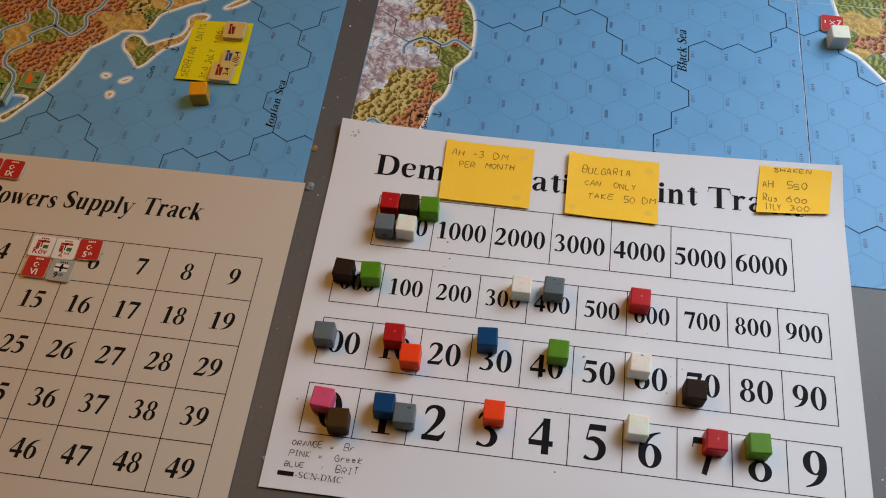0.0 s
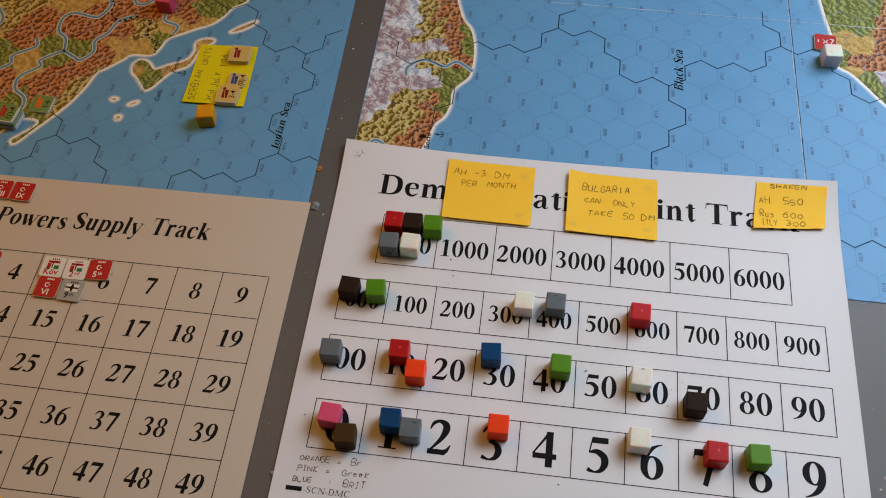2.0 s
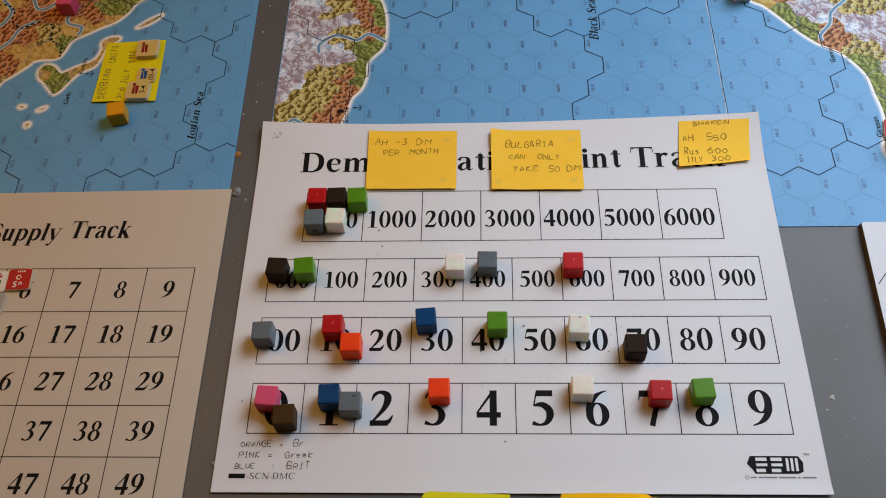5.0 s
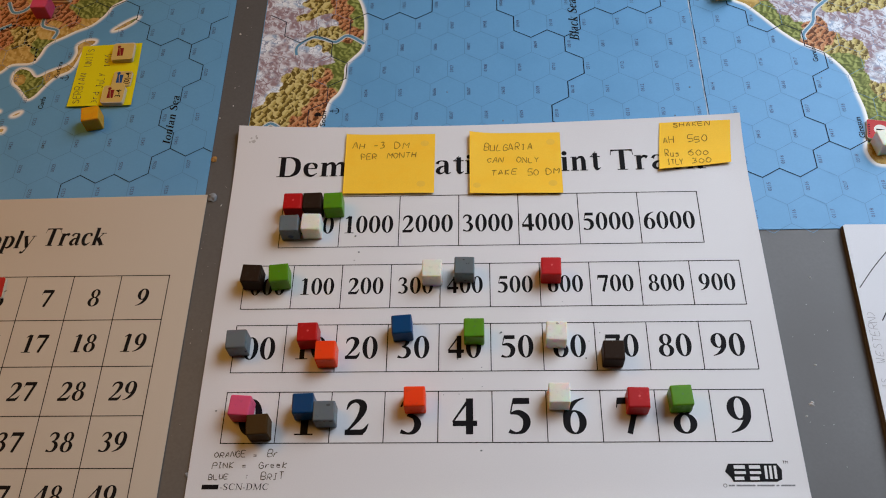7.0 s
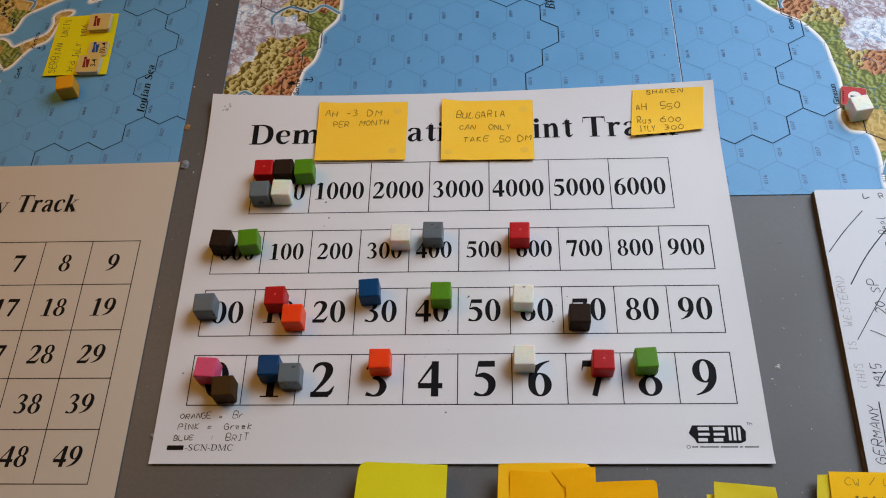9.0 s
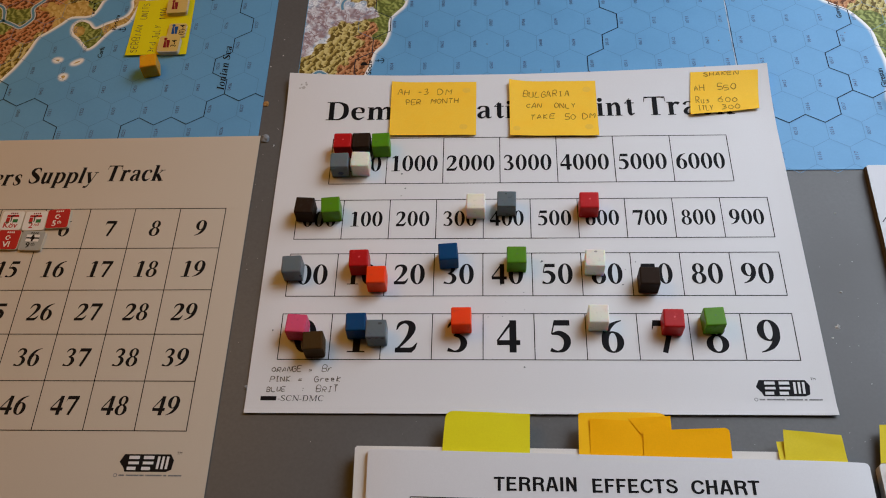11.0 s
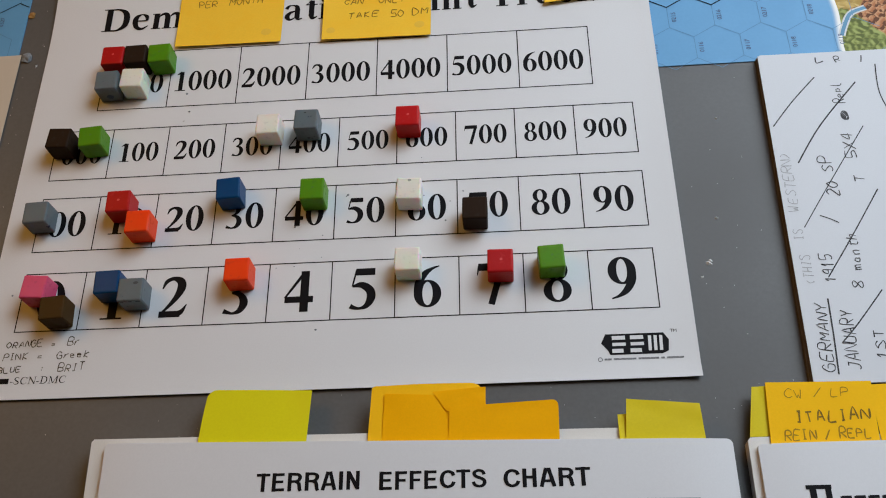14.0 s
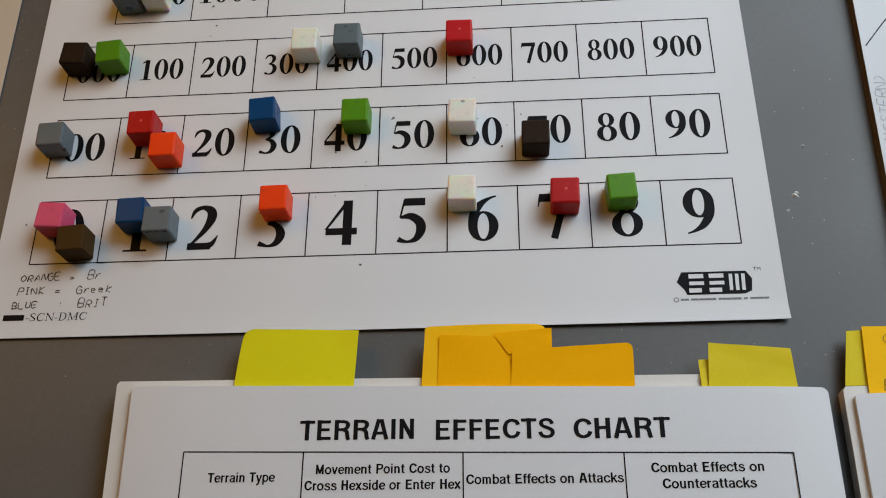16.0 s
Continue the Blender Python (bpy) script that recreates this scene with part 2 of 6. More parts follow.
C_WHITE = surface("counter_white", (0.74, 0.71, 0.66), 0.5, 1500, 150, 0.05, 0.02, spec=0.15)
C_GREY = surface("counter_grey", (0.36, 0.36, 0.33), 0.5, 1500, 150, 0.06, 0.02, spec=0.15)
C_GREEN = surface("counter_green", (0.17, 0.28, 0.085), 0.5, 1500, 150, 0.08, 0.02, spec=0.15)
C_TAN = surface("counter_tan", (0.62, 0.45, 0.14), 0.5, 1500, 150, 0.06, 0.02, spec=0.15)
C_BLUE = surface("counter_blue", (0.01, 0.07, 0.25), 0.5, 1500, 150, 0.06, 0.02, spec=0.15)
P_GREEN = surface("print_green", (0.02, 0.16, 0.05), 0.5, 1500, 150, 0.1, 0.0, spec=0.15)
P_ORANGE = surface("print_orange", (0.75, 0.16, 0.02), 0.5, 1500, 150, 0.1, 0.0, spec=0.15)
P_MAROON = surface("print_maroon", (0.22, 0.012, 0.016), 0.5, 1500, 150, 0.1, 0.0, spec=0.15)
STAIN = surface("finger_stain", (0.50, 0.49, 0.47), 0.7, 900, 200, 0.2, 0.02, (0.42, 0.41, 0.40))
AMBERFADE = surface("faded_pencil_on_amber", (0.40, 0.22, 0.016), 0.6, 2500, 300, 0.3, 0.0, (0.50, 0.28, 0.02), spec=0.1)
AMBERSTAIN = surface("note_stain", (0.90, 0.535, 0.048), 0.7, 900, 200, 0.06, 0.0)


# ---- mesh helpers
def mesh_object(name, verts, faces, material, parent=None, label=""):
    """One mesh object from vertices in world places; under a parent they turn into its own measure."""
    if parent is not None:
        inv = world_of(parent).inverted()
        verts = [inv @ Vector(v) for v in verts]
    me = bpy.data.meshes.new(name)
    me.from_pydata([tuple(v) for v in verts], [], faces)
    me.materials.append(material)
    me.update()
    ob = new(name, me)
    if parent is not None:
        ob.parent = parent
    return tagged(ob, label)


def world_of(ob):
    return world_of(ob.parent) @ ob.matrix_basis if ob.parent else ob.matrix_basis.copy()


def part(name, bm, material, parent, label="", smooth=False):
    me = bpy.data.meshes.new(name)
    bm.to_mesh(me)
    bm.free()
    me.materials.append(material)
    if smooth:
        for p in me.polygons:
            p.use_smooth = True
    ob = new(name, me)
    ob.parent = parent
    return tagged(ob, label)


def thing(name, m, label, category, group="", kind=""):
    ob = new(name)
    ob.empty_display_size = 0.01
    ob.matrix_basis = m
    return tagged(ob, label, category, group, kind)


def box(sx, sy, sz, bevel=0.0, segments=2, base=True):
    bm = bmesh.new()
    bmesh.ops.create_cube(bm, size=1)
    bmesh.ops.scale(bm, vec=(sx, sy, sz), verts=bm.verts)
    if base:
        bmesh.ops.translate(bm, vec=(0, 0, sz / 2), verts=bm.verts)
    if bevel:
        bmesh.ops.bevel(bm, geom=bm.edges[:], offset=bevel, segments=segments, affect="EDGES", profile=0.5)
    return bm


def slab(corners, z0, z1, wave=0.0, seed=0, cells=14, lift=None, rounded=(0, 0)):
    """A sheet over four corners (anticlockwise from lower left), a little wavy where asked."""
    a, b, c, d = (Vector((*p, 0)) for p in corners)
    bm = bmesh.new()
    top, low = [], []
    for j in range(cells + 1):
        for i in range(cells + 1):
            u, v = (0.5 - 0.5 * math.cos(math.pi * i / cells) if any(rounded) else i / cells), j / cells
            p = a.lerp(b, u).lerp(d.lerp(c, u), v)
            for r, s in ((rounded[0], u), (rounded[1], 1 - u)):
                if r and s < r:
                    p += (a - d).normalized() * (b - a).length * r * (1 - math.sqrt(1 - (1 - s / r) ** 2)) * v ** 4
            up = wave * noise.noise((p.x * 25 + seed, p.y * 25, seed)) + (lift(u, v) if lift else 0)
            top.append(bm.verts.new((p.x, p.y, z1 + up)))
            low.append(bm.verts.new((p.x, p.y, z0 + up)))
    k = cells + 1
    for j in range(cells):
        for i in range(cells):
            q = (j * k + i, j * k + i + 1, (j + 1) * k + i + 1, (j + 1) * k + i)
            bm.faces.new([top[s] for s in q])
            bm.faces.new([low[s] for s in reversed(q)])
    rim = [i for i in range(cells)] + [cells + j * k for j in range(cells)] + [k * k - 1 - i for i in range(cells)] + [(cells - j) * k for j in range(cells)]
    for s, t in zip(rim, rim[1:] + rim[:1]):
        bm.faces.new([bm.verts.new(q.co) for q in (low[s], low[t], top[t], top[s])])
    for f in bm.faces:
        f.smooth = True
    return bm


def local(bm, ob):
    bmesh.ops.transform(bm, matrix=world_of(ob).inverted(), verts=bm.verts)
    return bm


def spline(pts, closed=False, steps=5):
    """Points along a smooth curve through pts, of any number of measures each."""
    p = [np.array(q, float) for q in pts]
    if len(p) < 3 and not closed:
        return p
    out, n = [], len(p)
    for i in range(n if closed else n - 1):
        get = (lambda k: p[k % n]) if closed else (lambda k: p[min(max(k, 0), n - 1)])
        a, b, c, d = get(i - 1), get(i), get(i + 1), get(i + 2)
        for s in range(steps):
            t = s / steps
            out.append(0.5 * (2 * b + (c - a) * t + (2 * a - 5 * b + 4 * c - d) * t * t + (3 * b - a - 3 * c + d) * t ** 3))
    return out if closed else out + [p[-1]]


class Ink:
    """Flat printed or written marks, gathered into one mesh."""

    def __init__(self, x=0.0, y=0.0, size=1.0, rot=0.0, slant=0.0):
        self.v, self.f, self.ends = [], [], []
        self.place(x, y, size, rot, slant)

    def place(self, x, y, size=1.0, rot=0.0, slant=0.0, wide=1.0):
        self.x, self.y, self.size, self.rot, self.slant, self.wide = x, y, size, radians(rot), slant, wide
        return self

    def at(self, x, y):
        x, y = (x * self.wide + self.slant * y) * self.size, y * self.size
        c, s = math.cos(self.rot), math.sin(self.rot)
        return (self.x + c * x - s * y, self.y + s * x + c * y)

    def ribbon(self, pts, closed=False):
        """A stroke through (x, y, width)."""
        self.ends.append(len(self.v))
        n, k = len(pts), len(self.v)
        for i in range(n):
            a = pts[i - 1] if closed or i else pts[0]
            b = pts[(i + 1) % n] if closed or i < n - 1 else pts[-1]
            dx, dy = b[0] - a[0], b[1] - a[1]
            h = math.hypot(dx, dy) or 1
            nx, ny, w = -dy / h, dx / h, pts[i][2] / 2
            self.v += [self.at(pts[i][0] - nx * w, pts[i][1] - ny * w), self.at(pts[i][0] + nx * w, pts[i][1] + ny * w)]
        for i in range(n if closed else n - 1):
            j = (i + 1) % n
            self.f.append((k + 2 * i, k + 2 * j, k + 2 * j + 1, k + 2 * i + 1))
        return self

    def line(self, a, b, w):
        return self.ribbon([(*a, w), (*b, w)])

    def ring(self, cx, cy, rx, ry, thick, thin, n=28):
        self.ends.append(len(self.v))
        k = len(self.v)
        for i in range(n):
            c, s = math.cos(2 * math.pi * i / n), math.sin(2 * math.pi * i / n)
            self.v += [self.at(cx + rx * c, cy + ry * s), self.at(cx + max(rx - thick, 0) * c, cy + max(ry - thin, 0) * s)]
        for i in range(n):
            j = (i + 1) % n
            self.f.append((k + 2 * i, k + 2 * j, k + 2 * j + 1, k + 2 * i + 1))
        return self

    def shape(self, pts):
        k = len(self.v)
        self.v += [self.at(*p) for p in pts]
        self.f.append(tuple(range(k, k + len(pts))))
        return self

    def done(self, name, material, parent, z, label="", lift=None):
        # strokes that cross lie a hair above one another
        level = np.searchsorted(np.array(self.ends or [0]), np.arange(len(self.v)), side="right") % 12
        return mesh_object(name, [(x, y, z + 0.000002 * k + (lift(x, y) if lift else 0)) for (x, y), k in zip(self.v, level)], self.f, material, parent, label)


def grid(parent, xs, ys, w, z):
    """A printed grid, each rule a part."""
    for y in ys:
        Ink().line((xs[0] - w / 2, y), (xs[-1] + w / 2, y), w).done("printed_rule", INK, parent, z)
    for x in xs:
        Ink().line((x, ys[0]), (x, ys[-1]), w).done("printed_rule", INK, parent, z + 0.00001)


# ---- a bold roman letter drawn with strokes: x,y,width in hundredths of the capital's height
GLYPHS = {}


def glyph(ch, advance, *strokes, book=None):
    (GLYPHS if book is None else book)[ch] = (advance / 100, [(s[0], [[float(k) / 100 for k in q.split(",")] for q in s.lstrip("@-").split()]) for s in strokes])


glyph("0", 74, "@37,50,33,51,20,5")
glyph("1", 74, "-41,2,21 41,98,21", "-14,2,4 66,2,4", "16,84,3 27,89,8 40,97,11")
glyph("2", 74, "7,69,3 15,87,10 32,94,10 49,86,19 52,70,21 42,47,14 24,24,8 8,8,5", "-5,7,15 56,7,15", "50,8,14 59,13,11 69,30,2")
glyph("3", 74, "8,76,4 18,91,9 34,95,9 48,85,17 49,71,17 40,58,9 26,52,4", "26,52,4 46,47,13 56,29,20 48,10,14 32,3,6 18,6,9 9,9,12")
glyph("4", 74, "-49,0,20 49,99,20", "-3,34,5 48,97,8", "-3,30,15 70,30,15")
glyph("5", 74, "-20,91,17 65,91,17", "-21,97,4 12,56,4", "12,56,5 34,59,15 53,46,20 56,27,20 46,9,13 30,3,6 17,5,9 8,9,12")
glyph("6", 74, "@38,32,32,33,20,5", "13,30,14 17,56,18 31,79,15 49,92,7 66,98,3")
glyph("7", 74, "-7,90,18 69,90,18", "-9,93,6 4,70,2", "-60,84,15 35,0,15")
glyph("8", 74, "@37,75,26,25,16,5", "@37,27,32,28,19,5")
glyph("9", 74, "@36,68,32,33,20,5", "61,70,14 57,44,18 43,21,15 25,8,7 8,2,3")
glyph("D", 106, "-25,0,21 25,99,21", "-3,97,4 42,97,4", "-3,2,4 42,2,4", "34,96,6 58,95,8 80,79,19 86,50,22 80,21,19 58,4,8 34,3,6")
glyph("e", 66, "-14,40,5 50,40,5", "52,39,8 50,58,14 33,68,5 15,56,17 12,33,19 20,11,15 38,4,10 58,17,3")
glyph("c", 66, "55,52,12 48,65,10 34,68,5 16,56,17 12,33,19 20,11,15 38,4,10 58,17,3")
glyph("o", 74, "@36,35,33,36,19,5")
glyph("m", 122, "-20,0,19 20,69,19", "-58,0,19 58,50,19", "-96,0,19 96,50,19", "-4,2,4 36,2,4", "-43,2,4 74,2,4", "-81,2,4 113,2,4", "-4,67,4 20,67,4",
      "26,52,4 40,65,10 53,63,16 58,46,19", "64,52,4 78,65,10 91,63,16 96,46,19")
glyph("n", 84, "-20,0,19 20,69,19", "-58,0,19 58,50,19", "-4,2,4 36,2,4", "-43,2,4 75,2,4", "-4,67,4 20,67,4", "26,52,4 40,65,10 53,63,16 58,46,19")
glyph("u", 84, "-20,20,19 20,69,19", "-58,0,19 58,69,19", "-4,67,4 22,67,4", "-40,67,4 60,67,4", "-58,2,4 74,2,4", "20,24,19 25,7,16 38,5,10 52,18,4")
glyph("a", 74, "10,53,14 18,65,9 32,68,5 46,62,14 49,48,18", "-49,12,18 49,50,18", "44,42,5 24,35,11 14,18,18 22,5,11 34,7,6 47,19,4", "49,14,18 54,4,9 68,9,3")
glyph("t", 48, "-25,16,19 25,85,19", "-3,67,5 45,67,5", "25,20,19 30,5,12 46,13,3", "-6,67,3 27,92,3")
glyph("i", 42, "-20,0,19 20,69,19", "-3,2,4 38,2,4", "-3,67,4 20,67,4", "@20,87,11,11,11,11")
glyph("l", 42, "-20,0,19 20,99,19", "-3,2,4 38,2,4", "-3,97,4 20,97,4")
glyph("T", 98, "-49,0,21 49,99,21", "-28,2,4 70,2,4", "-4,96,6 94,96,6", "-6,99,3 3,72,3", "-92,99,3 95,72,3", "-8,93,8 24,96,3", "-90,93,8 74,96,3")
glyph("r", 66, "-20,0,19 20,69,19", "-3,2,4 38,2,4", "-3,67,4 20,67,4", "26,46,4 34,61,9 46,64,13 55,58,16")
glyph("k", 84, "-20,0,19 20,99,19", "-3,2,4 36,2,4", "-3,97,4 20,97,4", "-22,30,5 60,66,5", "-34,40,18 66,2,18", "-44,67,4 76,67,4", "-48,2,4 82,2,4")
glyph("P", 90, "-25,0,21 25,99,21", "-3,2,4 44,2,4", "-3,97,4 30,97,4", "30,96,6 60,94,8 73,73,21 60,51,8 30,49,6")
glyph("w", 106, "-12,66,18 34,4,18", "-34,3,5 54,66,5", "-48,66,18 70,4,18", "-70,3,5 92,66,5", "-0,67,4 28,67,4", "-38,67,4 62,67,4", "-80,67,4 104,67,4")
glyph("s", 57, "46,49,3 42,63,7 28,68,6 13,56,14 22,41,18 40,28,18 45,14,14 30,3,6 15,7,7 7,22,3")
glyph("S", 80, "64,70,3 58,90,9 38,97,7 16,83,19 18,66,20 40,50,22 62,33,21 64,16,18 40,3,7 18,9,9 8,30,3")
glyph("p", 82, "-20,-28,19 20,69,19", "-3,-27,4 38,-27,4", "-3,67,4 20,67,4", "25,55,5 42,67,8 62,52,17 65,34,19 60,14,16 42,3,8 25,12,5")
glyph("y", 76, "-14,66,18 42,4,18", "-66,66,5 38,-10,6", "38,-8,7 26,-24,9 10,-22,12", "-0,67,4 32,67,4", "-50,67,4 78,67,4")


glyph("I", 52, "-25,0,21 25,99,21", "-3,2,4 48,2,4", "-3,97,4 48,97,4")
glyph("B", 92, "-25,0,21 25,99,21", "-3,2,4 40,2,4", "-3,97,4 36,97,4", "34,96,6 58,92,10 66,75,19 56,57,9 32,53,5", "34,53,5 64,46,11 74,27,21 62,7,11 34,3,6")
glyph("C", 100, "84,72,4 74,90,9 54,97,6 28,86,19 14,50,22 28,13,19 54,3,8 76,12,5 86,26,3", "-84,98,3 84,70,4")
glyph("N", 104, "-18,0,6 18,99,6", "-16,97,20 86,2,20", "-88,0,6 88,99,6", "-0,97,4 26,97,4", "-0,2,4 36,2,4", "-72,97,4 102,97,4")
glyph("M", 126, "-18,0,6 18,99,6", "-20,97,18 60,4,18", "-60,4,6 102,97,6", "-104,0,21 104,99,21", "-0,97,4 24,97,4", "-0,2,4 36,2,4", "-86,2,4 122,2,4", "-98,97,4 122,97,4")
glyph("-", 42, "-4,32,14 36,32,14")


# ---- a bold grotesque for headings
SANS = {}
glyph("T", 66, "-33,0,21 33,100,21", "-2,91,18 64,91,18", book=SANS)
glyph("E", 71, "-17,0,21 17,100,21", "-17,91,18 63,91,18", "-17,52,17 59,52,17", "-17,9,18 65,9,18", book=SANS)
glyph("F", 65, "-17,0,21 17,100,21", "-17,91,18 61,91,18", "-17,50,17 55,50,17", book=SANS)
glyph("H", 76, "-17,0,21 17,100,21", "-59,0,21 59,100,21", "-17,53,18 59,53,18", book=SANS)
glyph("I", 33, "-17,0,21 17,100,21", book=SANS)
glyph("N", 77, "-17,0,20 17,100,20", "-59,0,20 59,100,20", "-16,98,21 60,2,21", book=SANS)
glyph("A", 76, "-11,0,20 33,100,20", "-65,0,20 43,100,20", "-18,31,17 58,31,17", "-28,96,8 48,96,8", book=SANS)
glyph("R", 78, "-17,0,21 17,100,21", "17,91,18 44,91,18 58,86,19 63,73,21 57,58,19 44,52,17 17,52,17", "44,50,18 57,43,20 61,26,20 63,10,20 68,0,18", book=SANS)
glyph("C", 78, "68,68,20 61,84,19 41,91,18 22,79,20 15,50,21 22,21,20 41,9,18 61,17,19 69,35,20", book=SANS)
glyph("M", 90, "-17,0,19 17,100,19", "-73,0,19 73,100,19", "-17,98,19 45,8,19", "-73,98,19 45,8,19", book=SANS)
glyph("P", 72, "-17,0,20 17,100,20", "17,91,17 46,91,17 61,84,18 64,70,19 59,55,18 46,48,17 17,48,16", book=SANS)
glyph("a", 61, "11,52,14 17,63,14 31,67,13 46,61,16 48,48,17", "-48,0,17 48,50,17", "46,41,12 26,37,13 13,29,16 13,13,16 24,5,13 38,9,12 47,22,11", book=SANS)
glyph("b", 65, "-15,0,18 15,100,18", "@35,36,29,38,17,14", book=SANS)
glyph("c", 60, "55,48,15 48,62,15 33,67,14 16,55,17 11,36,18 16,16,17 33,5,14 50,11,15 56,25,15", book=SANS)
glyph("d", 65, "@31,36,29,38,17,14", "-50,0,18 50,100,18", book=SANS)
glyph("e", 60, "-12,37,13 54,37,13", "55,38,16 52,56,16 33,67,14 15,55,17 11,36,18 16,16,17 34,5,14 54,18,14", book=SANS)
glyph("f", 37, "-19,0,18 19,80,18", "-3,66,13 37,66,13", "19,78,18 22,91,15 38,93,13", book=SANS)
glyph("i", 30, "-14,0,18 14,73,18", "-14,86,18 14,100,18", book=SANS)
glyph("k", 60, "-15,0,18 15,100,18", "-18,30,16 54,72,16", "-30,44,17 56,0,18", book=SANS)
glyph("m", 92, "-15,0,18 15,73,18", "15,48,12 24,62,13 36,66,14 44,58,16 45,44,17", "-45,0,17 45,46,17", "45,48,12 54,62,13 66,66,14 74,58,16 75,44,17", "-75,0,17 75,46,17", book=SANS)
glyph("n", 66, "-15,0,18 15,73,18", "15,46,12 25,62,14 38,66,15 48,58,17 50,44,18", "-50,0,18 50,46,18", book=SANS)
glyph("o", 66, "@33,36,31,38,17,15", book=SANS)
glyph("p", 65, "-15,-27,18 15,73,18", "@35,36,29,38,17,14", book=SANS)
glyph("r", 44, "-15,0,18 15,73,18", "15,44,12 24,60,14 40,65,16", book=SANS)
glyph("s", 60, "51,50,14 44,63,14 31,67,13 17,60,16 18,47,16 34,38,16 51,28,16 50,13,16 38,5,14 26,5,13 13,12,14 9,22,14", book=SANS)
glyph("t", 39, "-19,18,18 19,92,18", "-3,66,13 36,66,13", "19,20,18 23,8,15 37,7,13", book=SANS)
glyph("u", 66, "-15,28,18 15,73,18", "-50,0,18 50,73,18", "15,30,18 17,14,17 28,6,15 42,12,13 50,26,11", book=SANS)
glyph("v", 58, "-8,73,17 29,0,17", "-50,73,17 29,0,17", book=SANS)
glyph("x", 60, "-8,73,18 52,0,18", "-52,73,18 8,0,18", book=SANS)
glyph("y", 58, "-8,73,17 31,2,17", "-52,73,17 27,-14,16", "28,-10,16 20,-24,14 6,-24,13", book=SANS)
glyph("S", 71, "60,70,19 53,86,18 36,92,17 20,86,18 16,73,20 24,60,19 46,49,20 59,38,20 60,22,20 50,10,18 35,8,17 18,15,18 11,32,19", book=SANS)


def serif(ink, text, x, y, height, centre=False, slant=0.0, wide=1.0, gap=0.0, light=1.0, book=GLYPHS):
    """Bold roman text; the base line starts at x, y. Returns its length."""
    length = sum((0.36 if ch == " " else book[ch][0]) * wide + gap for ch in text) * height
    pen = x - (length / 2 if centre else 0)
    for ch in text:
        if ch == " ":
            pen += (0.36 * wide + gap) * height
            continue
        advance, strokes = book[ch]
        ink.place(pen, y, height, 0, slant, wide)
        for kind, pts in strokes:
            if light != 1:
                pts = [[*q[:-1], q[-1] * light] if kind != "@" and q[-1] > 0.08 else ([*q[:4], q[4] * light, q[5]] if kind == "@" else q) for q in pts]
            if kind == "@":
                ink.ring(*pts[0])
            else:
                ink.ribbon(pts if kind == "-" else spline(pts))
        pen += (advance * wide + gap) * height
    ink.place(0, 0)
    return length


# ---- hand lettering on a 4 by 6 lattice
HAND = dict(A="00-26-40 12-32", B="00-06-36-44-33-03 33-41-30-00", C="45-26-04-02-20-41", D="00-06-26-43-20-00", E="46-06-00-40 03-33", G="45-26-03-10-40-43-23",
            H="00-06 40-46 03-43", I="20-26 10-30 16-36", J="01-10-31-36 16-46", K="00-06 46-03-40", L="06-00-40", M="00-06-23-46-40", N="00-06-40-46",
            O="26-04-02-20-42-44-26", P="00-06-36-44-33-03", R="00-06-36-44-33-03 13-40", S="45-26-05-14-33-41-20-01", T="20-26 06-46", U="06-01-20-41-46",
            V="06-20-46", W="06-10-23-30-46", X="00-46 06-40", Y="06-23-46 23-20", Z="06-46-00-40")
HAND.update({"0": HAND["O"], "1": "20-26-14", "2": "05-26-44-00-40", "3": "06-36-34-23-43-31-00", "4": "30-36-02-42", "5": "46-06-03-33-41-20-00", "6": "36-03-01-20-41-33-03",
             "7": "06-46-10", "8": "23-05-26-45-23-01-20-41-23", "9": "43-13-15-36-45-40", "-": "03-33", "=": "02-42 04-44", "/": "00-46", "(": "36-14-12-30",
             ")": "06-24-22-00", ".": "20-21", "+": "03-43 21-25", ":": "21-22 24-25"})


HAND.update(r="04-00 02-14-34", e="02-32-23-03-01-10-30", k="06-00 34-02-30", u="04-01-10-30-34 31-40", s="33-13-03-22-31-10-00", a="34-14-02-01-10-31-34 34-30-40", p="00-04 03-24-32-11", l="06-01-10-20",
            m="00-04 03-14-20 13-34-40", o="14-03-01-10-30-31-33-14", n="00-04 03-24-33-30", t="26-21-30-40 14-44", h="06-00 03-24-33-30", d="46-40 43-23-02-01-20-41")


